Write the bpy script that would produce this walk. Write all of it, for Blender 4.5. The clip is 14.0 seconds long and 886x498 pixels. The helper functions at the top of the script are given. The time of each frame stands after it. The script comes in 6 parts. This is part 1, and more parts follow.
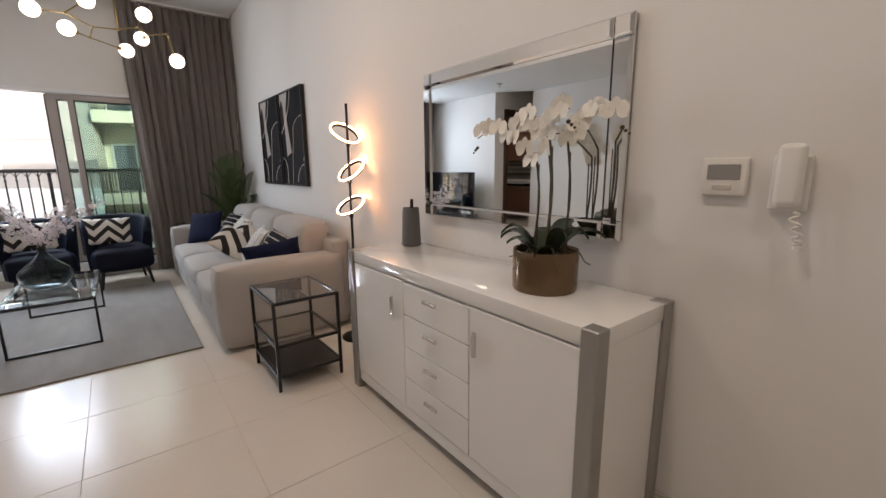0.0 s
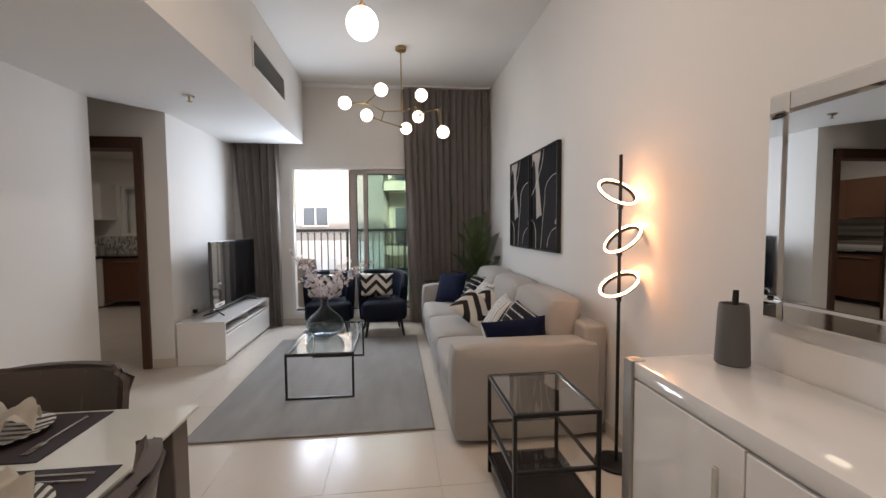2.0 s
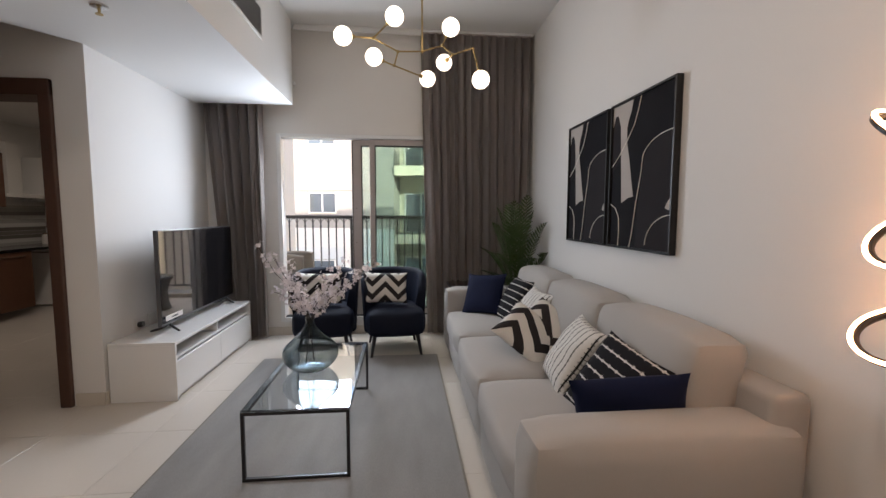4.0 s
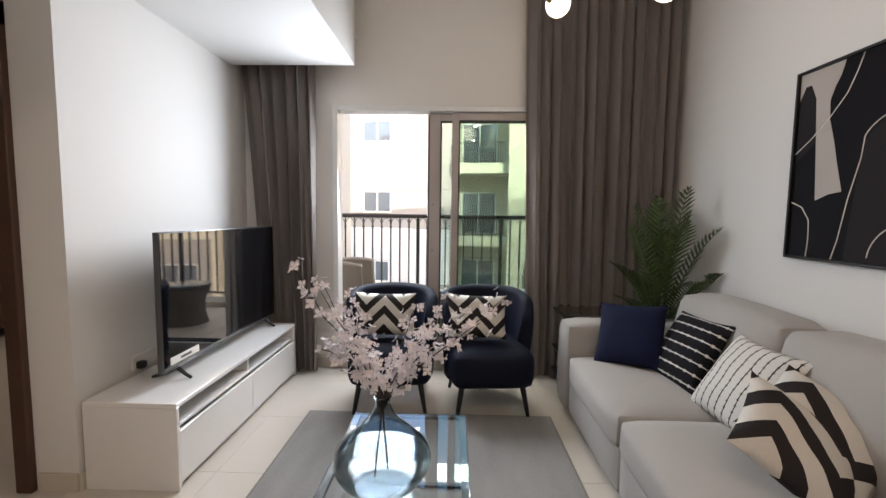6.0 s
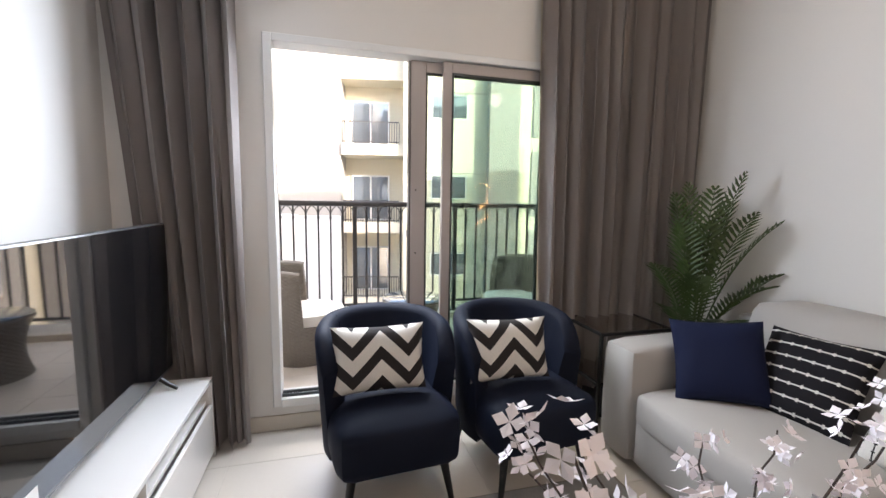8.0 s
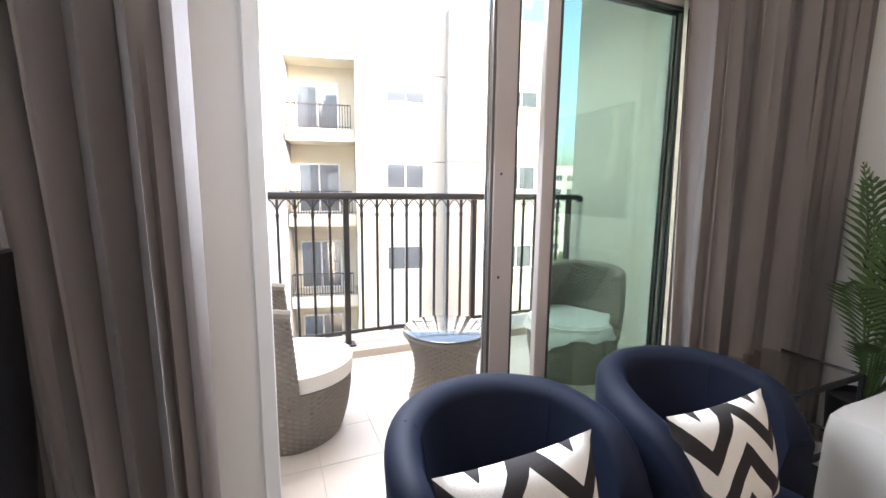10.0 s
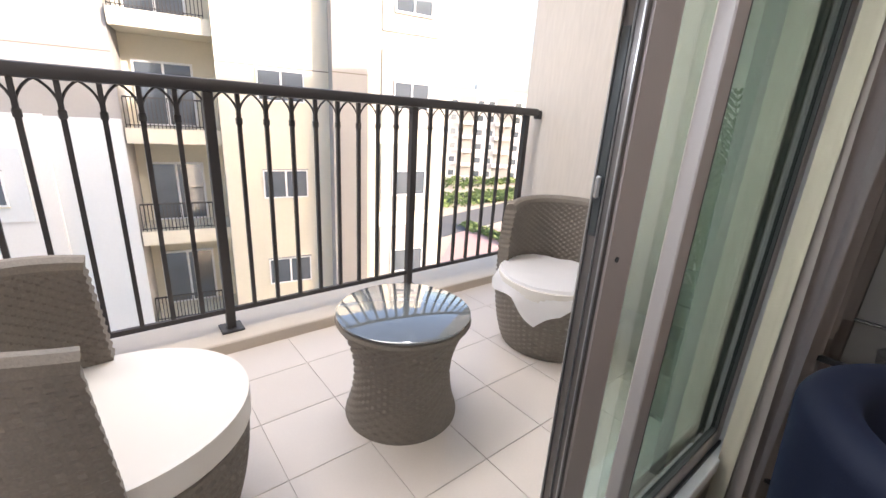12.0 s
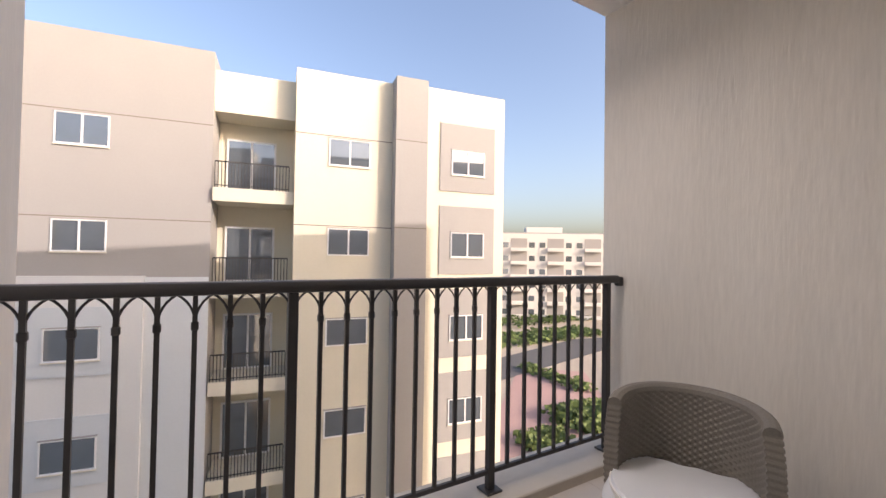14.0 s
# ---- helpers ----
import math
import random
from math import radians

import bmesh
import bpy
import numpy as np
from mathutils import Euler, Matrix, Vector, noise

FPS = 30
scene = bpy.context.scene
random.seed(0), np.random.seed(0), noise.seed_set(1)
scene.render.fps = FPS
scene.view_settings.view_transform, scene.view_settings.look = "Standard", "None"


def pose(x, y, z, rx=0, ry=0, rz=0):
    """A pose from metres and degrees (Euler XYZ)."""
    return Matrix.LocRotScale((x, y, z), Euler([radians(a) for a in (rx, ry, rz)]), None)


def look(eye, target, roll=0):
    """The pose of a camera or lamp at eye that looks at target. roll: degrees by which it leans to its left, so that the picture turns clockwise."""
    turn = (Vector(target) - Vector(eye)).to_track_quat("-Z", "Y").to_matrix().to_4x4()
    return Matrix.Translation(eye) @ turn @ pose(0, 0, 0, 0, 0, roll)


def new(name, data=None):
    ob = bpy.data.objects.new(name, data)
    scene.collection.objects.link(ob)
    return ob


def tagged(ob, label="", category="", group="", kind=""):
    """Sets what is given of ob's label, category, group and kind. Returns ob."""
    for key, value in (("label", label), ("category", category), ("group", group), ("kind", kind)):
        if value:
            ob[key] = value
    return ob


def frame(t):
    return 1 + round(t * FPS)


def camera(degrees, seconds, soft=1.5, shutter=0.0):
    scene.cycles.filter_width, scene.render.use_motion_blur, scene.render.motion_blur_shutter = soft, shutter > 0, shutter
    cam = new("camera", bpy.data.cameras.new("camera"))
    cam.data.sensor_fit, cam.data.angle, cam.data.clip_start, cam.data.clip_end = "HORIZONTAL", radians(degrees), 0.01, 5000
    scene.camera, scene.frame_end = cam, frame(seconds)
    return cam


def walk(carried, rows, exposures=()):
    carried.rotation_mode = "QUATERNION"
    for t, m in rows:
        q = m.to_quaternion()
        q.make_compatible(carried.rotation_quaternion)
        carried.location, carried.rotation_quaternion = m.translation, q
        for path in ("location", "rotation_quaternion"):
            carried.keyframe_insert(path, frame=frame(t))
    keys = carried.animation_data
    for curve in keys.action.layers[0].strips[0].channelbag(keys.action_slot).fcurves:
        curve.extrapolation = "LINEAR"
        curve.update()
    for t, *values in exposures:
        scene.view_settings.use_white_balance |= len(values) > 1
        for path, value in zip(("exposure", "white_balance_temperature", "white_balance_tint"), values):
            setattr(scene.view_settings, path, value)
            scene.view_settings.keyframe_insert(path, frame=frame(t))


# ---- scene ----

cam = camera(93.7, 14.0)
EXPOSURES = [(0.0, 2.35, 6250, 14), (2.0, 2.25, 6350, 14), (4.5, 2.18, 6350, 15), (6.0, 2.4, 6600, 14), (7.0, 2.48, 6500, 15), (9.5, 3.1, 6250, 15), (10.2, 3.1, 6250, 15), (11.0, 2.88, 6450, 16), (12.0, 2.25, 6450, 17), (12.5, 1.95, 6500, 18), (13.0, 1.6, 6600, 19), (14.0, 1.2, 6700, 20)]
PATH = [
    (0, (0.414, 0.373, 1.29), (1.619, 1.922, 0.905), -0.5),
    (0.5, (0.413, 0.402, 1.301), (1.532, 2.036, 1.029), -0.5),
    (1, (0.45, 0.598, 1.345), (1.285, 2.407, 1.172), -1.2),
    (1.5, (0.412, 0.802, 1.333), (0.915, 2.735, 1.231), -0.9),
    (2, (0.527, 1.035, 1.354), (0.757, 3.019, 1.244), -0.4),
    (2.2, (0.547, 1.124, 1.349), (0.716, 3.113, 1.23), -0.2),
    (4.5, (0.446, 2.621, 1.331), (0.648, 4.603, 1.154), 0.5),
    (5, (0.423, 2.957, 1.325), (0.716, 4.927, 1.138), 0.7),
    (5.5, (0.354, 3.271, 1.343), (0.499, 5.259, 1.18), 1.0),
    (6, (0.125, 3.48, 1.321), (0.074, 5.472, 1.155), 0.8),
    (6.5, (-0.11, 3.695, 1.328), (-0.269, 5.68, 1.139), 0.4),
    (7, (-0.294, 3.985, 1.311), (-0.342, 5.973, 1.1), 0.3),
    (7.2, (-0.354, 4.082, 1.334), (-0.278, 6.068, 1.111), 0.5),
    (9.3, (-0.804, 5.213, 1.349), (0.015, 7.022, 1.114), 0.8),
    (9.5, (-0.832, 5.33, 1.36), (-0.027, 7.145, 1.115), 0.7),
    (10, (-0.835, 5.638, 1.338), (-0.066, 7.463, 1.06), 0.6),
    (10.5, (-0.819, 5.939, 1.335), (0.006, 7.725, 0.975), 1.2),
    (11, (-0.834, 6.245, 1.286), (0.157, 7.915, 0.803), 1.8),
    (11.5, (-0.796, 6.448, 1.244), (0.323, 8.004, 0.671), 2.9),
    (12, (-0.686, 6.638, 1.226), (0.525, 8.11, 0.62), 3.5),
    (12.5, (-0.614, 6.733, 1.257), (0.678, 8.191, 0.807), 2.7),
    (13, (-0.615, 6.789, 1.35), (0.675, 8.299, 1.111), 1.5),
    (13.5, (-0.64, 6.842, 1.406), (0.55, 8.449, 1.364), 0.7),
    (14, (-0.685, 6.889, 1.424), (0.354, 8.597, 1.461), 0.9),
]
walk(cam, [(t, look(e, g, r)) for t, e, g, r in PATH], EXPOSURES)

# ---- world, sun, lamps ----
world = bpy.data.worlds.new("sky")
scene.world = world
world.use_nodes = True
_n = world.node_tree.nodes
_sky = _n.new("ShaderNodeTexSky")
_sky.sky_type = "NISHITA"
_sky.sun_disc = False
SUN_ELEV, SUN_AZ = 19.0, 145.0   # azimuth: degrees clockwise from +y that the sun stands at
_sky.sun_elevation, _sky.sun_rotation = radians(SUN_ELEV), radians(SUN_AZ)
_sky.dust_density, _sky.air_density, _sky.ozone_density = 4.0, 1.0, 1.4
world.node_tree.links.new(_sky.outputs[0], _n["Background"].inputs[0])
_n["Background"].inputs[1].default_value = 0.15
sun = new("sun", bpy.data.lights.new("sun", "SUN"))
sun.data.energy, sun.data.angle, sun.data.color = 1.65, radians(0.5), (1.0, 0.92, 0.82)
_d = Vector((math.sin(radians(SUN_AZ)) * math.cos(radians(SUN_ELEV)), math.cos(radians(SUN_AZ)) * math.cos(radians(SUN_ELEV)), math.sin(radians(SUN_ELEV))))
sun.matrix_basis = look(_d * 50, (0, 0, 0))


def area_lamp(name, eye, target, w, h, watts, colour):
    lamp = new(name, bpy.data.lights.new(name, "AREA"))
    lamp.data.shape, lamp.data.size, lamp.data.size_y = "RECTANGLE", w, h
    lamp.data.energy, lamp.data.color = watts, colour
    lamp.matrix_basis = look(eye, target)
    return lamp


# ceiling downlights of the entrance, the room and the kitchen
for _x, _y, _z in ((0.6, -0.6, 3.24), (0.6, 1.2, 3.24), (0.6, 3.0, 3.24)):
    area_lamp("downlight", (_x, _y, _z), (_x, _y, 0), 0.12, 0.12, 2.4, (1.0, 0.84, 0.68))
area_lamp("kitchen_downlight", (-3.6, 7.2, 2.59), (-3.6, 7.2, 0), 0.12, 0.12, 1.9, (1.0, 0.88, 0.74))
# lamps added for open-sky daylight: under the balcony slab, in the balcony door's head
area_lamp("balcony_fill", (-0.35, 8.55, 2.72), (-0.35, 8.55, 0.0), 2.4, 0.35, 13, (1.0, 0.97, 0.93))
area_lamp("door_daylight", (-0.45, 6.90, 1.75), (-0.42, 3.2, 1.0), 0.6, 0.9, 8.5, (0.80, 0.90, 1.0))

# ---- mesh helpers ----
def box(bm, x0, y0, z0, x1, y1, z1, bevel=0.0, seg=1):
    """Adds an axis-aligned box to bm."""
    made = bmesh.ops.create_cube(bm, size=1.0)
    vs = made["verts"]
    for v in vs:
        v.co = Vector(((x0 + x1) / 2 + v.co.x * (x1 - x0), (y0 + y1) / 2 + v.co.y * (y1 - y0), (z0 + z1) / 2 + v.co.z * (z1 - z0)))
    if bevel > 0:
        es = list({e for v in vs for e in v.link_edges})
        bmesh.ops.bevel(bm, geom=es, offset=bevel, segments=seg, profile=0.5, affect="EDGES")
    return bm


def boxed(*a, **k):
    return box(bmesh.new(), *a, **k)


def tube(bm, a, b, r0, r1=None, seg=10, caps=True):
    """Adds a straight round bar from a to b."""
    a, b = Vector(a), Vector(b)
    d = b - a
    m = Matrix.Translation((a + b) / 2) @ d.to_track_quat("Z", "Y").to_matrix().to_4x4()
    bmesh.ops.create_cone(bm, cap_ends=caps, segments=seg, radius1=r0, radius2=r0 if r1 is None else r1, depth=d.length, matrix=m)
    return bm


def sweep(bm, pts, radii, seg=8, close=False):
    """Adds a tube along points."""
    pts = [Vector(p) for p in pts]
    n = len(pts)
    if not hasattr(radii, "__len__"):
        radii = [radii] * n
    rings, up = [], None
    for i, p in enumerate(pts):
        if close:
            d = pts[(i + 1) % n] - pts[i - 1]
        else:
            d = pts[min(i + 1, n - 1)] - pts[max(i - 1, 0)]
        d.normalize()
        if up is None:
            up = Vector((0, 0, 1)) if abs(d.z) < 0.9 else Vector((1, 0, 0))
        side = d.cross(up).normalized()
        up = side.cross(d).normalized()
        rings.append([bm.verts.new(p + radii[i] * (side * math.cos(2 * math.pi * k / seg) + up * math.sin(2 * math.pi * k / seg))) for k in range(seg)])
    last = n if close else n - 1
    for i in range(last):
        a, b = rings[i], rings[(i + 1) % n]
        for k in range(seg):
            bm.faces.new((a[k], a[(k + 1) % seg], b[(k + 1) % seg], b[k]))
    if not close:
        bm.faces.new(rings[0][::-1])
        bm.faces.new(rings[-1])
    return bm


def lathe(bm, profile, seg=32, centre=(0, 0, 0), cap=True):
    """Adds a turned shape from (radius, height) pairs."""
    c = Vector(centre)
    rings = []
    for r, z in profile:
        rings.append([bm.verts.new(c + Vector((r * math.cos(2 * math.pi * k / seg), r * math.sin(2 * math.pi * k / seg), z))) for k in range(seg)])
    for a, b in zip(rings, rings[1:]):
        for k in range(seg):
            bm.faces.new((a[k], a[(k + 1) % seg], b[(k + 1) % seg], b[k]))
    if cap:
        bm.faces.new(rings[0][::-1])
        bm.faces.new(rings[-1])
    return bm


def prism(bm, outline, z0, z1, bevel=0.0, seg=2):
    """Adds an upright prism over an outline of (x, y)."""
    low = [bm.verts.new((x, y, z0)) for x, y in outline]
    top = [bm.verts.new((x, y, z1)) for x, y in outline]
    n = len(outline)
    fs = [bm.faces.new(low[::-1]), bm.faces.new(top)]
    for i in range(n):
        fs.append(bm.faces.new((low[i], low[(i + 1) % n], top[(i + 1) % n], top[i])))
    if bevel > 0:
        es = list({e for e in fs[0].edges} | {e for e in fs[1].edges})
        bmesh.ops.bevel(bm, geom=es, offset=bevel, segments=seg, profile=0.5, affect="EDGES")
    return bm


def mesh_of(name, bm, material, smooth=None):
    bmesh.ops.recalc_face_normals(bm, faces=bm.faces)
    me = bpy.data.meshes.new(name)
    bm.to_mesh(me)
    bm.free()
    if material is not None:
        me.materials.append(material)
    if smooth is not None:
        me.polygons.foreach_set("use_smooth", [True] * len(me.polygons))
        me.set_sharp_from_angle(angle=radians(smooth))
    return me


def part(name, bm, material, parent=None, label="", smooth=35):
    """Links a bmesh as one mesh object, under a thing or a part where one is given."""
    ob = new(name, mesh_of(name, bm, material, smooth))
    if parent is not None:
        ob.parent = parent
    if label:
        ob["label"] = label
    return ob


def piece(name, me, parent, m):
    ob = new(name, me)
    ob.parent = parent
    ob.matrix_basis = m
    return ob


def thing(name, m, label, category, group="", kind=""):
    """An empty at a thing's base, to hold its parts."""
    ob = tagged(new(name), label, category, group, kind)
    ob.empty_display_size = 0.1
    ob.matrix_basis = m
    return ob


def structure(name, bm, material, label, category, smooth=None):
    return tagged(part(name, bm, material, None, "", smooth), label, category, "", "structure")


# ---- materials ----
def material(name, colour, rough=0.5, metal=0.0, vary=0.06, scale=6.0, grain=0.0, grain_scale=120.0, bump=0.0, bump_scale=200.0, coat=0.0, sheen=0.0, stretch=(1, 1, 1), random_shift=0.0, spec=0.5):
    m = bpy.data.materials.new(name)
    m.use_nodes = True
    nt = m.node_tree
    b = nt.nodes["Principled BSDF"]
    b.inputs["Roughness"].default_value = rough
    b.inputs["Metallic"].default_value = metal
    b.inputs["Coat Weight"].default_value = coat
    b.inputs["Coat Roughness"].default_value = 0.05
    b.inputs["Sheen Weight"].default_value = sheen
    b.inputs["Specular IOR Level"].default_value = spec
    tc = nt.nodes.new("ShaderNodeTexCoord")
    mp = nt.nodes.new("ShaderNodeMapping")
    mp.inputs["Scale"].default_value = stretch
    nt.links.new(tc.outputs["Object"], mp.inputs[0])
    n1 = nt.nodes.new("ShaderNodeTexNoise")
    n1.inputs["Scale"].default_value, n1.inputs["Detail"].default_value = scale, 4
    n2 = nt.nodes.new("ShaderNodeTexNoise")
    n2.inputs["Scale"].default_value, n2.inputs["Detail"].default_value = grain_scale, 2
    nt.links.new(mp.outputs[0], n1.inputs["Vector"])
    nt.links.new(mp.outputs[0], n2.inputs["Vector"])
    add = nt.nodes.new("ShaderNodeMath")
    add.operation = "MULTIPLY_ADD"
    nt.links.new(n1.outputs["Fac"], add.inputs[0])
    add.inputs[1].default_value = 2 * vary
    add.inputs[2].default_value = 1 - vary
    add2 = nt.nodes.new("ShaderNodeMath")
    add2.operation = "MULTIPLY_ADD"
    nt.links.new(n2.outputs["Fac"], add2.inputs[0])
    add2.inputs[1].default_value = 2 * grain
    add2.inputs[2].default_value = -grain
    tot = nt.nodes.new("ShaderNodeMath")
    nt.links.new(add.outputs[0], tot.inputs[0])
    nt.links.new(add2.outputs[0], tot.inputs[1])
    val = tot
    if random_shift:
        oi = nt.nodes.new("ShaderNodeObjectInfo")
        r = nt.nodes.new("ShaderNodeMath")
        r.operation = "MULTIPLY_ADD"
        nt.links.new(oi.outputs["Random"], r.inputs[0])
        r.inputs[1].default_value = 2 * random_shift
        r.inputs[2].default_value = -random_shift
        val = nt.nodes.new("ShaderNodeMath")
        nt.links.new(tot.outputs[0], val.inputs[0])
        nt.links.new(r.outputs[0], val.inputs[1])
    mix = nt.nodes.new("ShaderNodeVectorMath")
    mix.operation = "SCALE"
    mix.inputs[0].default_value = colour[:3]
    nt.links.new(val.outputs[0], mix.inputs["Scale"])
    nt.links.new(mix.outputs[0], b.inputs["Base Color"])
    rr = nt.nodes.new("ShaderNodeMath")
    rr.operation = "MULTIPLY_ADD"
    nt.links.new(n1.outputs["Fac"], rr.inputs[0])
    rr.inputs[1].default_value = 0.25 * rough
    rr.inputs[2].default_value = 0.875 * rough
    nt.links.new(rr.outputs[0], b.inputs["Roughness"])
    if bump:
        n3 = nt.nodes.new("ShaderNodeTexNoise")
        n3.inputs["Scale"].default_value, n3.inputs["Detail"].default_value = bump_scale, 3
        nt.links.new(mp.outputs[0], n3.inputs["Vector"])
        bp = nt.nodes.new("ShaderNodeBump")
        bp.inputs["Strength"].default_value = bump
        bp.inputs["Distance"].default_value = 0.004
        nt.links.new(n3.outputs["Fac"], bp.inputs["Height"])
        nt.links.new(bp.outputs[0], b.inputs["Normal"])
    return m


def glass(name, colour=(0.97, 0.99, 0.98), rough=0.0, ior=1.45):
    """Clear pane or film of real glass."""
    m = bpy.data.materials.new(name)
    m.use_nodes = True
    b = m.node_tree.nodes["Principled BSDF"]
    b.inputs["Transmission Weight"].default_value = 1.0
    b.inputs["Roughness"].default_value = rough
    b.inputs["IOR"].default_value = ior
    b.inputs["Base Color"].default_value = (*colour, 1)
    return m


def glow(name, colour, strength):
    m = bpy.data.materials.new(name)
    m.use_nodes = True
    b = m.node_tree.nodes["Principled BSDF"]
    b.inputs["Base Color"].default_value = (0.8, 0.8, 0.8, 1)
    b.inputs["Emission Color"].default_value = (*colour, 1)
    b.inputs["Emission Strength"].default_value = strength
    return m


M_WALL = material("wall_paint", (0.78, 0.755, 0.72), 0.75, vary=0.015, scale=1.5, grain=0.01, bump=0.05, bump_scale=300)
M_CEIL = material("ceiling_paint", (0.80, 0.79, 0.77), 0.8, vary=0.012, scale=1.5, grain=0.01)
M_TILE = material("porcelain_tile", (0.62, 0.565, 0.495), 0.23, vary=0.03, scale=2.5, grain=0.02, grain_scale=60, random_shift=0.015, spec=0.36)
M_GROUT = material("grout", (0.60, 0.55, 0.485), 0.9, vary=0.05)
M_WHITE_GLOSS = material("white_lacquer", (0.82, 0.80, 0.77), 0.08, vary=0.01, coat=0.4)
M_STEEL_GREY = material("brushed_grey_metal", (0.36, 0.35, 0.33), 0.42, 0.6, vary=0.05, grain=0.05, stretch=(1, 1, 0.1))
M_SOFA = material("sofa_fabric", (0.40, 0.378, 0.352), 0.9, vary=0.04, scale=4, grain=0.09, grain_scale=500, bump=0.35, bump_scale=700, sheen=0.15)
M_NAVY = material("navy_velvet", (0.0040, 0.0062, 0.0155), 0.7, vary=0.2, scale=7, grain=0.08, grain_scale=300, bump=0.1, bump_scale=400, sheen=0.025, spec=0.2)
M_NAVY.node_tree.nodes["Principled BSDF"].inputs["Sheen Tint"].default_value = (0.16, 0.28, 0.75, 1)
M_BLACK_METAL = material("black_metal", (0.011, 0.010, 0.010), 0.38, 0.2, vary=0.1)
M_WOOD_DARK = material("dark_wood", (0.075, 0.035, 0.022), 0.38, vary=0.2, scale=5, grain=0.12, stretch=(6, 6, 0.5))
M_CURTAIN = material("curtain_cloth", (0.42, 0.375, 0.35), 0.85, vary=0.05, scale=3, grain=0.08, grain_scale=400, bump=0.15, bump_scale=500, sheen=0.2)
M_LINING = material("cream_curtain_lining", (0.70, 0.65, 0.53), 0.9, vary=0.03, grain=0.03, grain_scale=400, bump=0.1, bump_scale=400)
M_FRAME_WHITE = material("white_window_frame", (0.80, 0.80, 0.79), 0.3, vary=0.015)
M_GLASS = glass("clear_glass")
M_GLASS_GREEN = glass("green_tinted_glass", (0.55, 0.67, 0.61))
M_RAIL = material("dark_railing_paint", (0.045, 0.042, 0.042), 0.42, 0.2, vary=0.08)
M_WICKER = material("grey_brown_wicker", (0.20, 0.175, 0.145), 0.6, vary=0.12, scale=9, grain=0.2, grain_scale=160, bump=0.3, bump_scale=180)
M_CUSHION_WHITE = material("off_white_canvas", (0.80, 0.77, 0.71), 0.9, vary=0.02, grain=0.03, grain_scale=500, bump=0.1, bump_scale=400)
M_FAC_CREAM = material("cream_render", (0.69, 0.645, 0.52), 0.9, vary=0.04, scale=0.6, grain=0.03, grain_scale=12)
M_FAC_TAUPE = material("taupe_render", (0.36, 0.345, 0.325), 0.9, vary=0.05, scale=0.6, grain=0.03, grain_scale=12)
M_FAC_GREY = material("grey_render", (0.64, 0.67, 0.68), 0.9, vary=0.04, scale=0.6, grain=0.03, grain_scale=12)
M_FAC_PALE = material("off_white_render", (0.72, 0.715, 0.69), 0.9, vary=0.04, scale=0.6, grain=0.03, grain_scale=12)
M_JOINT = material("render_joint", (0.20, 0.17, 0.14), 0.9, vary=0.05)
M_FAR_GLASS = material("dark_window_glass", (0.20, 0.23, 0.26), 0.03, 0.55, vary=0.3, scale=0.7, spec=1.0, coat=1.0)
M_FAR_WALL = material("far_white_render", (0.70, 0.66, 0.60), 0.9, vary=0.04, scale=0.3)
# darker colour that holds the shade of the far balcony bays
M_FAR_BAY = material("far_bay_shade", (0.36, 0.33, 0.30), 0.9, vary=0.05, scale=0.3)
M_SAND = material("sandy_ground", (0.42, 0.35, 0.27), 0.95, vary=0.15, scale=0.08, grain=0.1, grain_scale=1.5)
M_PINK = material("pink_paving", (0.44, 0.28, 0.24), 0.9, vary=0.08, scale=0.3, grain=0.06, grain_scale=4)
M_ASPHALT = material("asphalt", (0.11, 0.105, 0.10), 0.9, vary=0.1, scale=0.3, grain=0.1, grain_scale=4)
M_LEAF = material("shrub_leaves", (0.11, 0.15, 0.035), 0.7, vary=0.35, scale=0.5, grain=0.2, grain_scale=3)
M_TABLE_GLASS_DARK = material("dark_table_glass", (0.15, 0.165, 0.165), 0.02, vary=0.1, spec=1.0, coat=1.0)
M_PLASTIC_WRAP = glass("plastic_film", (0.97, 0.97, 0.98), 0.35, 1.2)
M_PLASTIC_WRAP.node_tree.nodes["Principled BSDF"].inputs["Transmission Weight"].default_value = 0.45
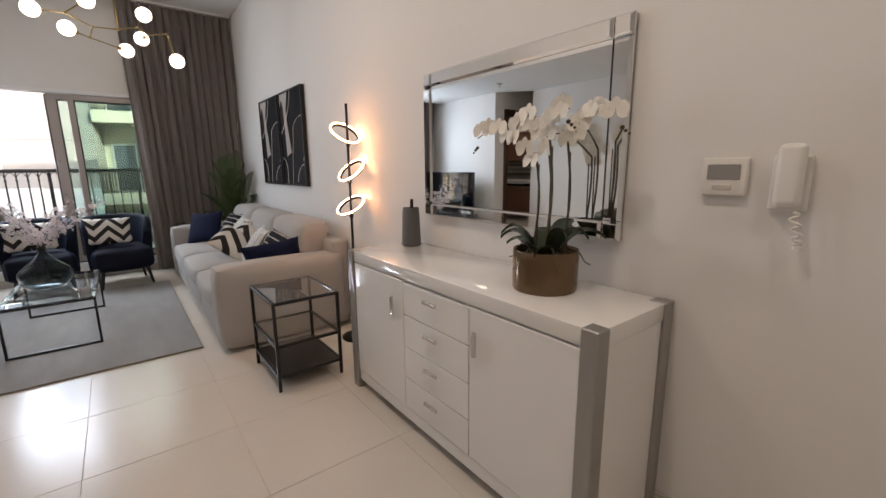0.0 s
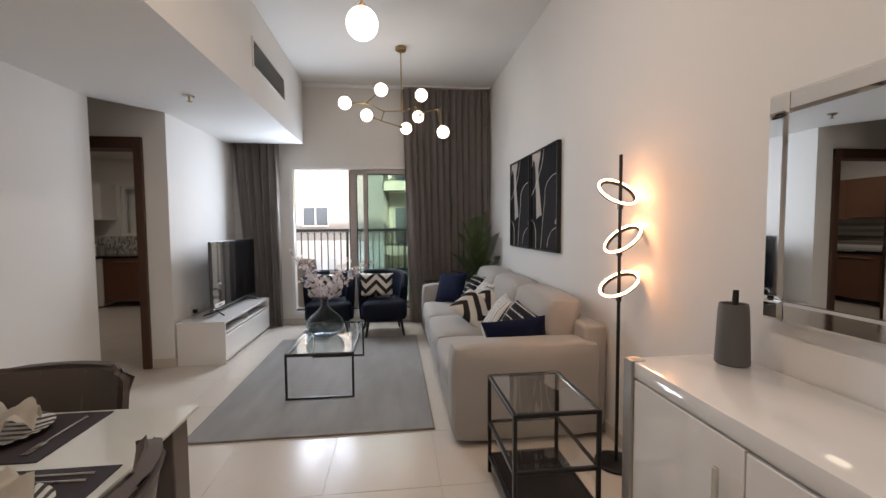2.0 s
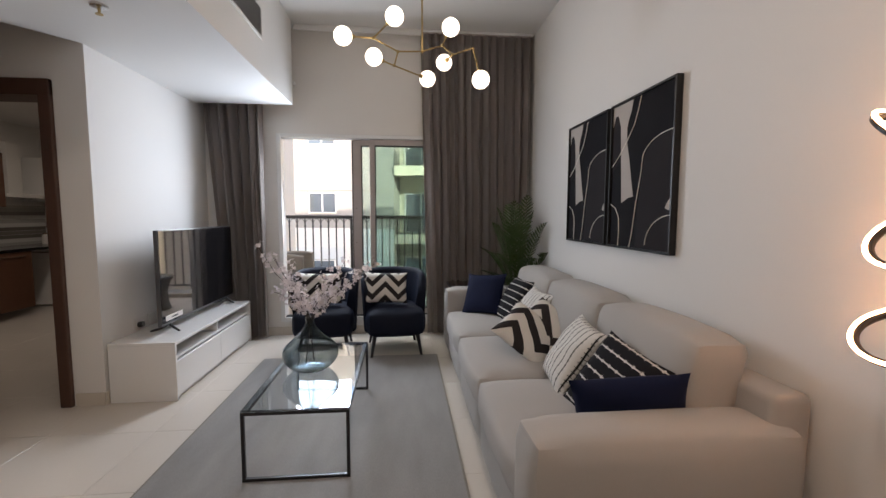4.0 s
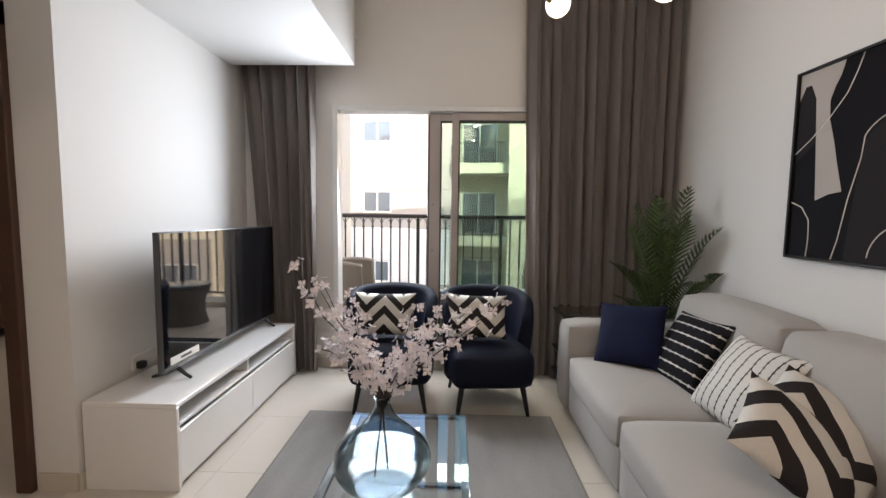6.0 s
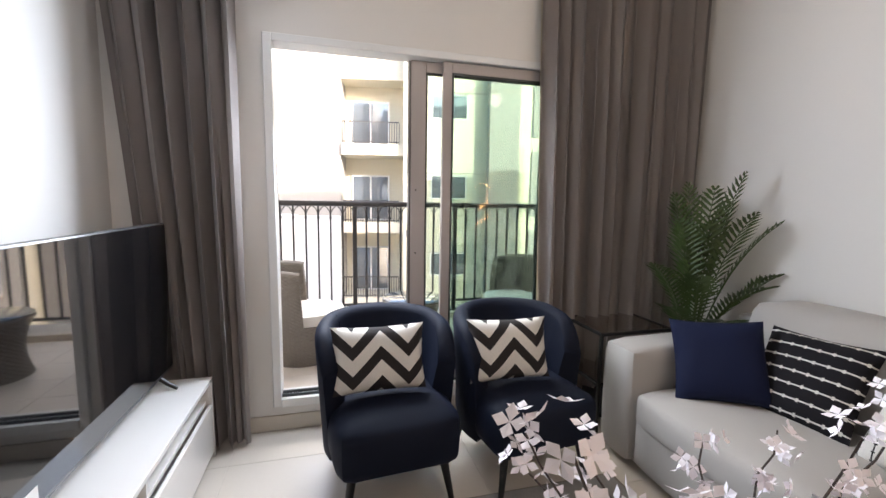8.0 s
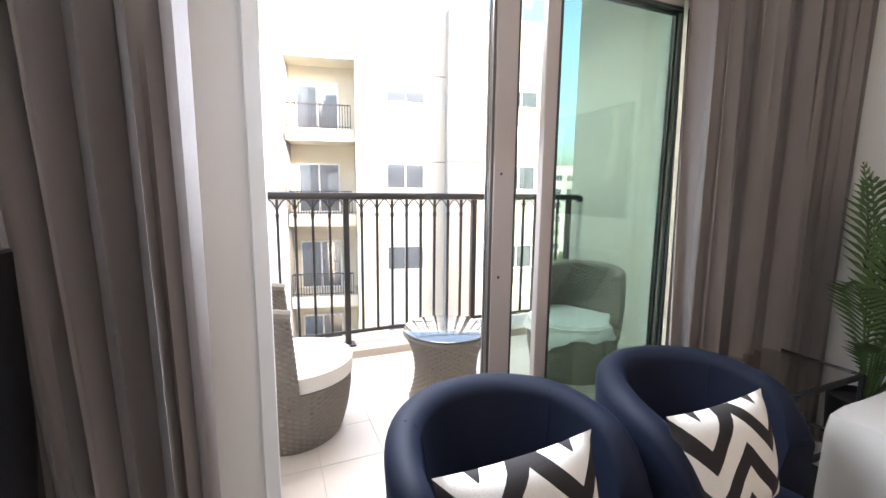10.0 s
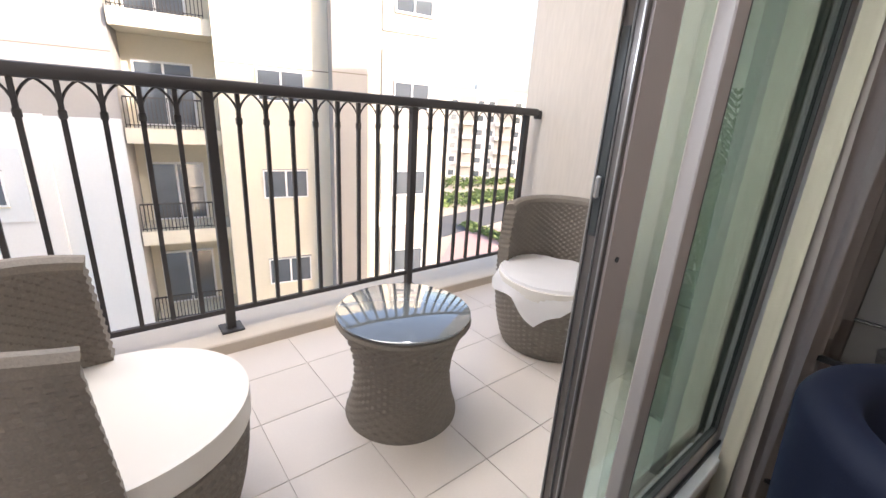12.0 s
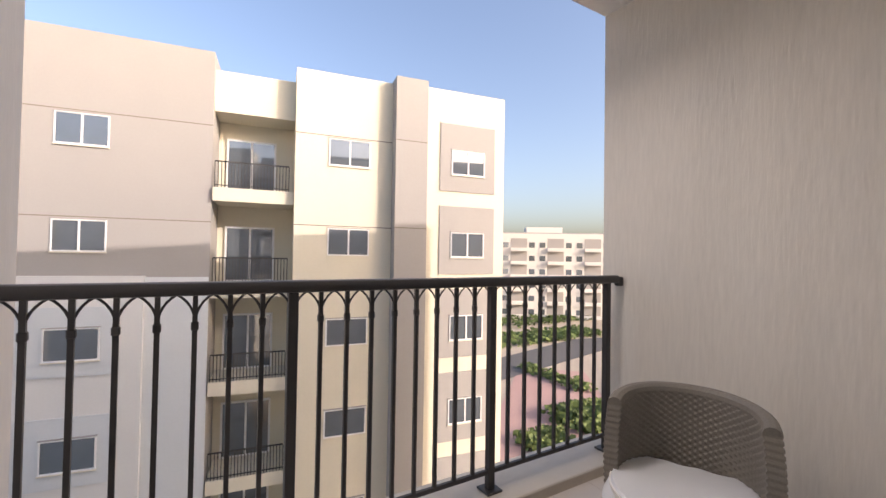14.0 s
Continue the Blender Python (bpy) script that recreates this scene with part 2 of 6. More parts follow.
def pattern(name, build, rough=0.9):
    """A cloth whose two colours follow a pattern in its own x and y, built from math nodes."""
    m = bpy.data.materials.new(name)
    m.use_nodes = True
    nt = m.node_tree
    tc = nt.nodes.new("ShaderNodeTexCoord")
    sep = nt.nodes.new("ShaderNodeSeparateXYZ")
    nt.links.new(tc.outputs["Object"], sep.inputs[0])

    def op(kind, a, b=0.0):
        n = nt.nodes.new("ShaderNodeMath")
        n.operation = kind
        for i, v in enumerate((a, b)):
            if hasattr(v, "links"):
                nt.links.new(v, n.inputs[i])
            else:
                n.inputs[i].default_value = v
        return n.outputs[0]

    fac, light, dark = build(op, sep.outputs[0], sep.outputs[1])
    mix = nt.nodes.new("ShaderNodeMix")
    mix.data_type = "RGBA"
    nt.links.new(fac, mix.inputs[0])
    mix.inputs[6].default_value, mix.inputs[7].default_value = (*dark, 1), (*light, 1)
    nz = nt.nodes.new("ShaderNodeTexNoise")
    nz.inputs["Scale"].default_value = 420
    mul = nt.nodes.new("ShaderNodeMix")
    mul.data_type, mul.blend_type = "RGBA", "MULTIPLY"
    mul.inputs[0].default_value = 0.35
    nt.links.new(tc.outputs["Object"], nz.inputs["Vector"])
    nt.links.new(mix.outputs[2], mul.inputs[6])
    nt.links.new(nz.outputs["Fac"], mul.inputs[7])
    b = nt.nodes["Principled BSDF"]
    nt.links.new(mul.outputs[2], b.inputs["Base Color"])
    b.inputs["Roughness"].default_value = rough
    b.inputs["Specular IOR Level"].default_value = 0.2 if rough > 0.5 else 0.5
    bp = nt.nodes.new("ShaderNodeBump")
    bp.inputs["Strength"].default_value, bp.inputs["Distance"].default_value = 0.3, 0.002
    nt.links.new(nz.outputs["Fac"], bp.inputs["Height"])
    nt.links.new(bp.outputs[0], b.inputs["Normal"])
    return m


def chevron(period_x, period_y, shift=0.0, amp=1.0):
    def build(op, x, y):
        zig = op("PINGPONG", op("ADD", x, 10.0 + shift), period_x / 2)
        v = op("ADD", op("MULTIPLY", zig, amp), op("ADD", y, 10.0))
        f = op("FRACT", op("DIVIDE", v, period_y))
        return op("GREATER_THAN", f, 0.47), (0.80, 0.76, 0.70), (0.035, 0.03, 0.03)
    return build


def striped(pitch, width, light, dark, dots, invert=False):
    """Thin lines with small knots along them."""
    def build(op, x, y):
        f = op("FRACT", op("DIVIDE", op("ADD", y, 10.0), pitch))
        line = op("LESS_THAN", op("ABSOLUTE", op("SUBTRACT", f, 0.5)), width / pitch / 2)
        wide = op("LESS_THAN", op("ABSOLUTE", op("SUBTRACT", f, 0.5)), width / pitch * 1.3)
        g = op("FRACT", op("DIVIDE", op("ADD", x, 10.0), dots))
        knot = op("MULTIPLY", wide, op("LESS_THAN", op("ABSOLUTE", op("SUBTRACT", g, 0.5)), 0.09))
        a = op("MAXIMUM", line, knot)
        return a, light, dark
    return build


M_CHEVRON = pattern("chevron_cloth", chevron(0.25, 0.125))
M_CHEVRON_BOLD = pattern("bold_chevron_cloth", chevron(0.40, 0.165, 0.10))
M_STRIPE_DARK = pattern("black_cloth_white_stripes", striped(0.058, 0.006, (0.78, 0.75, 0.70), (0.012, 0.011, 0.014), 0.05))
M_STRIPE_LIGHT = pattern("white_cloth_black_stripes", striped(0.046, 0.005, (0.02, 0.02, 0.02), (0.80, 0.77, 0.72), 0.028))
M_NAVY_CLOTH = material("navy_cushion_cloth", (0.0072, 0.0110, 0.0360), 0.85, spec=0.2, vary=0.12, scale=9, grain=0.15, grain_scale=350, bump=0.2, bump_scale=400)
M_MIRROR = material("mirror_glass", (0.86, 0.88, 0.88), 0.0, 1.0, vary=0.0)
M_MIRROR_EDGE = material("bevelled_mirror_strip", (0.80, 0.80, 0.79), 0.04, 1.0, vary=0.02)
M_CHROME = material("satin_chrome", (0.62, 0.60, 0.57), 0.22, 1.0, vary=0.04)
M_BRASS = material("aged_brass", (0.42, 0.31, 0.14), 0.32, 1.0, vary=0.08)
M_POT = material("bronze_glass_pot", (0.17, 0.11, 0.06), 0.16, 0.55, vary=0.3, scale=14, grain=0.1)
M_LEAF_DARK = material("orchid_leaf", (0.018, 0.030, 0.014), 0.4, vary=0.3, scale=12)
M_STEM = material("orchid_stem", (0.075, 0.06, 0.03), 0.6, vary=0.2, scale=20)
M_PETAL = material("white_petal", (0.82, 0.78, 0.70), 0.6, vary=0.04, scale=25)
M_PETAL_PINK = material("pale_blossom", (0.84, 0.79, 0.82), 0.7, vary=0.08, scale=25)
M_TWIG = material("dark_twig", (0.045, 0.033, 0.028), 0.8, vary=0.2, scale=30)
M_PALM = material("palm_leaf", (0.058, 0.092, 0.024), 0.45, vary=0.35, scale=8, grain=0.15, grain_scale=60)
M_PLASTIC_WHITE = material("white_plastic", (0.78, 0.75, 0.70), 0.35, vary=0.02)
M_SCREEN = material("tv_screen", (0.004, 0.004, 0.005), 0.03, vary=0.1, spec=1.0, coat=0.6)
M_TV_EDGE = material("tv_bezel", (0.10, 0.10, 0.105), 0.3, 0.6, vary=0.05)
M_CANVAS = material("black_canvas", (0.009, 0.008, 0.010), 0.85, spec=0.2, vary=0.1, grain=0.1, grain_scale=300, bump=0.15, bump_scale=400)
M_CANVAS2 = material("charcoal_paint", (0.022, 0.019, 0.021), 0.85, spec=0.2, vary=0.1, grain=0.1, grain_scale=300)
M_PALE_PAINT = material("pale_taupe_paint", (0.46, 0.41, 0.37), 0.8, vary=0.05, grain=0.05)
M_RUG = material("grey_rug", (0.275, 0.265, 0.255), 0.95, vary=0.28, scale=3.2, grain=0.16, grain_scale=90, bump=0.5, bump_scale=350, stretch=(2.4, 0.6, 1))
M_TAUPE_LEATHER = material("taupe_leather", (0.085, 0.066, 0.055), 0.5, vary=0.1, scale=6, grain=0.05, bump=0.15, bump_scale=180)
M_TAUPE_PANEL = material("taupe_lacquer", (0.13, 0.11, 0.10), 0.35, vary=0.06)
M_TABLE_WHITE = material("white_back_painted_glass", (0.66, 0.68, 0.64), 0.03, vary=0.01, coat=0.6)
M_PLACEMAT = material("dark_placemat", (0.035, 0.028, 0.034), 0.85, vary=0.1, grain=0.2, grain_scale=200)
M_PLATE = pattern("striped_plate", striped(0.03, 0.014, (0.03, 0.03, 0.03), (0.80, 0.78, 0.74), 10.0), 0.15)
M_NAPKIN = material("cream_napkin", (0.72, 0.67, 0.58), 0.9, vary=0.04, grain=0.04, grain_scale=400)
M_HOLDER = material("grey_ceramic", (0.105, 0.10, 0.095), 0.55, vary=0.06)
M_GLOBE = glow("opal_globe", (1.0, 0.83, 0.62), 0.95)
M_RING = glow("lamp_ring_light", (1.0, 0.46, 0.19), 8.0)
_m = bpy.data.materials.new("smoked_blue_glass")
_m.use_nodes = True
_p = _m.node_tree.nodes["Principled BSDF"]
_p.inputs["Transmission Weight"].default_value = 1.0
_p.inputs["Roughness"].default_value = 0.0
_p.inputs["IOR"].default_value = 1.25
_p.inputs["Base Color"].default_value = (0.50, 0.55, 0.57, 1)
M_VASE = _m
M_TABLE_GLASS = glass("table_glass", (0.84, 0.90, 0.91), 0.0, 1.6)
M_SIDE_GLASS = glass("side_table_glass", (0.78, 0.77, 0.74), 0.0, 1.5)
M_MOSAIC = bpy.data.materials.new("mosaic_tiles")
M_MOSAIC.use_nodes = True
_nt = M_MOSAIC.node_tree
_b = _nt.nodes.new("ShaderNodeTexBrick")
_b.inputs["Color1"].default_value, _b.inputs["Color2"].default_value = (0.75, 0.74, 0.70, 1), (0.16, 0.14, 0.12, 1)
_b.inputs["Mortar"].default_value = (0.55, 0.53, 0.5, 1)
_b.inputs["Scale"].default_value, _b.inputs["Mortar Size"].default_value = 9.0, 0.02
_tc = _nt.nodes.new("ShaderNodeTexCoord")
_mp = _nt.nodes.new("ShaderNodeMapping")
_mp.inputs["Rotation"].default_value = (radians(90), 0, radians(90))
_nt.links.new(_tc.outputs["Object"], _mp.inputs[0])
_nt.links.new(_mp.outputs[0], _b.inputs["Vector"])
_nt.links.new(_b.outputs["Color"], _nt.nodes["Principled BSDF"].inputs["Base Color"])
_nt.nodes["Principled BSDF"].inputs["Roughness"].default_value = 0.2

M_RIBBED = material("ribbed_plaster", (0.69, 0.64, 0.57), 0.85, vary=0.09, scale=4, grain=0.08, grain_scale=45, bump=1.0, bump_scale=48, stretch=(1, 1, 0.13))
M_STONE = material("balcony_stone", (0.56, 0.50, 0.42), 0.5, vary=0.1, scale=8, grain=0.05)
M_BTILE = material("balcony_tile", (0.66, 0.60, 0.54), 0.35, vary=0.05, scale=4, grain=0.03, random_shift=0.03)
M_SKIRT = material("tile_skirting", (0.60, 0.54, 0.46), 0.3, vary=0.05, scale=3)
M_KITCHEN_WOOD = material("kitchen_walnut", (0.13, 0.062, 0.036), 0.4, vary=0.15, scale=4, grain=0.1, stretch=(8, 8, 0.6))
M_GRANITE = material("black_granite", (0.012, 0.012, 0.013), 0.12, vary=0.3, scale=60)
M_SASH = material("pale_taupe_sash_coating", (0.43, 0.38, 0.355), 0.35, vary=0.02)
M_LOCK_EDGE = material("brown_grey_sash_edge", (0.13, 0.115, 0.105), 0.4, 0.3, vary=0.05)
M_FRAME_INNER = material("window_gasket", (0.035, 0.04, 0.04), 0.5, vary=0.1)
M_ALU = material("aluminium_track", (0.42, 0.42, 0.42), 0.32, 0.8, vary=0.06)

# ---- rooms ----
XR, YW, XL = 1.88, 6.93, -1.61       # right wall, window wall, television wall (faces)
XD, YD, YK = -1.98, 4.84, 5.285      # dining wall face and its end, kitchen door wall
ZC, ZS, XS, YS = 3.27, 2.44, -0.65, 6.72   # ceiling, soffit underside, soffit face, soffit end
YB = -2.6                            # wall behind
XW0, XW1, ZW0, ZW1 = -0.88, 0.89, 0.15, 2.19   # balcony door opening
YR, ZB = 8.66, 0.125                 # railing line, balcony floor

structure("wall_right", boxed(XR, YB, -0.1, XR + 0.2, YW + 0.22, ZC), M_WALL, "warm white painted plaster wall of the living room", "wall")
bm = bmesh.new()
box(bm, XL - 0.2, YW, -0.1, XW0, YW + 0.22, ZC)
box(bm, XW1, YW, -0.1, XR, YW + 0.22, ZC)
box(bm, XW0, YW, ZW1, XW1, YW + 0.22, ZC)
box(bm, XW0, YW, -0.1, XW1, YW + 0.22, ZW0)
structure("wall_window", bm, M_WALL, "white painted wall with the opening to the balcony", "wall")
structure("wall_television", boxed(XL - 0.2, YK + 0.15, -0.1, XL, YW, ZC), M_WALL, "white painted wall behind the television", "wall")
bm = bmesh.new()
box(bm, -1.89, YK, -0.1, XL, YK + 0.15, ZC)
box(bm, -2.77, YK, 2.11, -1.89, YK + 0.15, ZC)
box(bm, -5.25, YK, -0.1, -2.77, YK + 0.15, ZC)
structure("wall_kitchen_door", bm, M_WALL, "cream painted wall around the kitchen doorway", "wall")
structure("wall_dining", boxed(XD - 0.2, YB, -0.1, XD, YD, ZC), M_WALL, "white painted wall beside the dining table", "wall")
structure("wall_niche", boxed(-4.2, YD - 0.2, -0.1, XD - 0.2, YD, ZC), M_WALL, "plain white wall of the niche", "wall")
structure("wall_niche_end", boxed(-4.4, YD - 0.2, -0.1, -4.2, YK, ZC), M_WALL, "plain white end wall of the niche", "wall")
structure("wall_back", boxed(XD - 0.2, YB - 0.2, -0.1, XR + 0.2, YB, ZC), M_WALL, "plain white wall behind the entrance", "wall")
bm = bmesh.new()
box(bm, -5.25, YK + 0.15, -0.1, -5.10, 9.45, 2.7)
box(bm, -5.10, 9.30, -0.1, -4.45, 9.45, 2.7)
box(bm, -3.45, 9.30, -0.1, -1.95, 9.45, 2.7)
box(bm, -4.45, 9.30, -0.1, -3.45, 9.45, 1.22)
box(bm, -4.45, 9.30, 2.12, -3.45, 9.45, 2.7)
box(bm, -1.95, YW + 0.22, -0.1, -1.81, 9.45, 2.7)
structure("wall_kitchen", bm, M_WALL, "plain white kitchen walls with a window opening", "wall")
structure("ceiling_kitchen", boxed(-5.25, YK + 0.15, 2.62, -1.95, 9.45, 2.80), M_CEIL, "flat white kitchen ceiling", "ceiling")
structure("floor", boxed(-5.3, YB - 0.2, -0.25, XR + 0.2, YW + 0.22, -0.0025), M_GROUT, "beige tile floor with narrow grout joints", "floor")
structure("floor_kitchen", boxed(-5.25, YW + 0.22, -0.25, -1.81, 9.45, -0.004), M_TILE, "pale kitchen floor", "floor")
structure("ceiling", boxed(-4.4, YB - 0.2, ZC, XR + 0.2, YW + 0.22, ZC + 0.2), M_CEIL, "flat white painted ceiling", "ceiling")
bm = prism(bmesh.new(), [(XS, YB), (XS, YS), (XL, YS), (XL, YK), (XD, YD), (XD, YB)], ZS, ZC - 0.002)
structure("ceiling_soffit", bm, M_CEIL, "white lowered ceiling box along the side of the room", "ceiling")

# balcony shell
structure("balcony_floor", boxed(-1.95, YW + 0.22, -0.25, XR + 0.4, YR + 0.22, ZB - 0.004), M_GROUT, "tile bed of the balcony with grout joints", "floor")
bm = boxed(-1.95, 8.53, ZB - 0.012, 1.80, YR + 0.22, 0.185, 0.006)
structure("balcony_kerb", bm, M_STONE, "low beige stone kerb under the balcony railing", "kerb")
structure("balcony_wall", boxed(1.80, YW + 0.22, -0.3, 2.10, 8.80, 3.15), M_RIBBED, "beige ribbed plaster side wall of the balcony", "wall")
structure("balcony_wall_end", boxed(-2.15, YW + 0.22, -0.3, -1.95, 8.80, 3.15), M_RIBBED, "beige ribbed plaster end wall of the balcony", "wall")
structure("balcony_ceiling", boxed(-2.15, YW + 0.22, 3.15, 2.10, 8.80, 3.35), M_CEIL, "white slab of the balcony above", "ceiling")
# unseen upper storeys and side part, sized for the shadow they cast opposite
structure("outside_wall", boxed(-14, -9, 3.50, 18.5, YW + 0.2, 9.0), M_RIBBED, "upper storeys of the own building above the flat", "wall")
structure("outside_wall_side", boxed(2.4, -9, -13.5, 18.5, YW + 0.2, 3.50), M_RIBBED, "neighbouring part of the own building", "wall")
# unseen roof block, added only to step the shadow on the opposite facade
structure("roof_shadow_block", boxed(-3.5, -4, 9.0, 1.5, 2, 10.6), M_RIBBED, "unseen block on the roof of the own building, added to step its shadow", "wall")
structure("outside_wing", boxed(-8.0, 9.6, -13.5, -2.0, 12.0, 9.0), M_RIBBED, "plain rendered side wing of the own building", "wall")
structure("outside_wall_low", boxed(-14, -9, -13.5, -5.3, 9.6, 3.5), M_RIBBED, "lower part of the own building beside the kitchen", "wall")

# skirting
bm = bmesh.new()
box(bm, XR - 0.012, YB, 0, XR, YW, 0.09, 0.002)
structure("baseboard", bm, M_SKIRT, "beige tile skirting along the wall", "baseboard")
structure("baseboard_kitchen_wall", boxed(-1.80, YK - 0.012, 0, XL, YK, 0.09, 0.002), M_SKIRT, "beige tile skirting beside the kitchen door", "baseboard")
structure("baseboard_window", boxed(XL, YW - 0.012, 0, XR - 0.012, YW, 0.09, 0.002), M_SKIRT, "beige tile skirting under the balcony door", "baseboard")
structure("baseboard_television", boxed(XL, YK, 0, XL + 0.012, YW - 0.012, 0.09, 0.002), M_SKIRT, "beige tile skirting on the television wall", "baseboard")
structure("baseboard_dining", boxed(XD, YB, 0, XD + 0.012, YD, 0.09, 0.002), M_SKIRT, "beige tile skirting on the dining wall", "baseboard")

# kitchen door frame
frame_k = thing("door_1", pose(0, 0, 0), "dark brown wooden door frame of the open kitchen doorway", "door frame", "", "structure")
part("jamb", boxed(-1.89, YK - 0.03, 0, -1.815, YK + 0.18, 2.20, 0.004), M_WOOD_DARK, frame_k)
part("jamb", boxed(-2.845, YK - 0.03, 0, -2.77, YK + 0.18, 2.20, 0.004), M_WOOD_DARK, frame_k)
part("lintel", boxed(-2.845, YK - 0.032, 2.10, -1.815, YK + 0.182, 2.205, 0.004), M_WOOD_DARK, frame_k)

# sliding balcony door
win = thing("window_1", pose(0, 0, 0), "white framed sliding balcony door, pushed half open", "sliding door", "", "structure")
FY0, FY1 = 6.90, 7.03
for nm, a in (("frame_post", (XW0, FY0, ZW0, XW0 + 0.045, FY1, ZW1)), ("frame_post", (XW1 - 0.045, FY0, ZW0, XW1, FY1, ZW1)),
              ("frame_head", (XW0 + 0.045, FY0, ZW1 - 0.04, XW1 - 0.045, FY1, ZW1)), ("frame_sill", (XW0 + 0.045, FY0 - 0.01, ZW0, XW1 - 0.045, FY1, ZW0 + 0.05))):
    part(nm, boxed(*a, bevel=0.003), M_FRAME_WHITE, win)
part("sill_track", boxed(XW0 + 0.046, 6.918, ZW0 + 0.05, XW1 - 0.046, 6.932, ZW0 + 0.065), M_FRAME_INNER, win)
part("sill_track", boxed(XW0 + 0.046, 6.966, ZW0 + 0.05, XW1 - 0.046, 6.98, ZW0 + 0.065), M_FRAME_INNER, win)


def sash(x0, x1, y, w0, w1, tint, h=0.02):
    z0, z1 = ZW0 + 0.055, ZW1 - 0.045
    s = part("sash", boxed(x0, y - h, z0, x0 + w0, y + h, z1, 0.003), M_SASH, win)
    part("stile", boxed(x1 - w1, y - h, z0, x1, y + h, z1, 0.003), M_SASH, s)
    part("rail", boxed(x0 + w0, y - h + 0.001, z1 - 0.06, x1 - w1, y + h - 0.001, z1, 0.003), M_SASH, s)
    part("rail", boxed(x0 + w0, y - h + 0.001, z0, x1 - w1, y + h - 0.001, z0 + 0.07, 0.003), M_SASH, s)
    g = 0.012
    for a in ((x0 + w0, y - 0.012, z0 + 0.07, x0 + w0 + g, y + 0.012, z1 - 0.06), (x1 - w1 - g, y - 0.012, z0 + 0.07, x1 - w1, y + 0.012, z1 - 0.06),
              (x0 + w0 + g, y - 0.012, z1 - 0.06 - g, x1 - w1 - g, y + 0.012, z1 - 0.06), (x0 + w0 + g, y - 0.012, z0 + 0.07, x1 - w1 - g, y + 0.012, z0 + 0.07 + g)):
        part("gasket", boxed(*a), M_FRAME_INNER, s)
    p = part("pane", boxed(x0 + w0 + g, y - 0.003, z0 + 0.07 + g, x1 - w1 - g, y + 0.003, z1 - 0.06 - g), tint, s, "green tinted glass")
    p.visible_shadow = False
    return s


sash_a = sash(-0.085, 0.835, 6.978, 0.088, 0.06, M_GLASS_GREEN)
sash_b = sash(0.098, XW1 - 0.046, 6.940, 0.055, 0.05, M_GLASS_GREEN, 0.015)
part("lock_rail", boxed(-0.0955, 6.960, ZW0 + 0.06, -0.0855, 6.996, ZW1 - 0.05, 0.002), M_LOCK_EDGE, sash_a, "grey aluminium edge with the lock")
for y0, y1 in ((6.960, 6.9635), (6.974, 6.976), (6.9925, 6.996)):
    part("edge_lip", boxed(-0.101, y0, ZW0 + 0.06, -0.096, y1, ZW1 - 0.05, 0.001), M_ALU, sash_a, "bright aluminium lip")
part("lock_plate", boxed(-0.0995, 6.978, 1.06, -0.096, 6.991, 1.36, 0.001), M_FRAME_INNER, sash_a)
part("lock_hook", boxed(-0.108, 6.980, 1.12, -0.1, 6.989, 1.155, 0.003), M_ALU, sash_a)
for z in (1.02, 1.40):
    part("screw", tube(bmesh.new(), (-0.055, 6.9575, z), (-0.055, 6.9555, z), 0.005, None, 10), M_FRAME_INNER, sash_a)

# kitchen window
kw = thing("window_2", pose(0, 0, 0), "white framed kitchen window", "window", "", "structure")
for a in ((-4.45, 9.33, 1.22, -4.40, 9.40, 2.12), (-3.50, 9.33, 1.22, -3.45, 9.40, 2.12), (-4.40, 9.33, 2.07, -3.50, 9.40, 2.12), (-4.40, 9.33, 1.22, -3.50, 9.40, 1.27), (-3.98, 9.335, 1.27, -3.92, 9.395, 2.07)):
    part("window_frame", boxed(*a, bevel=0.003), M_FRAME_WHITE, kw)
for a in ((-4.40, 9.36, 1.27, -3.98, 9.366, 2.07), (-3.92, 9.36, 1.27, -3.50, 9.366, 2.07)):
    part("pane", boxed(*a), M_GLASS, kw).visible_shadow = False

# ---- living room ----
def rounded(x0, y0, z0, x1, y1, z1, r=0.03, seg=3):
    return boxed(x0, y0, z0, x1, y1, z1, bevel=r, seg=seg)


def soft(bm, amount, freq, seed=0.0):
    """Slightly uneven upholstery."""
    for v in bm.verts:
        n = noise.noise_vector(v.co * freq + Vector((seed, seed, seed)))
        v.co += n * amount
    return bm


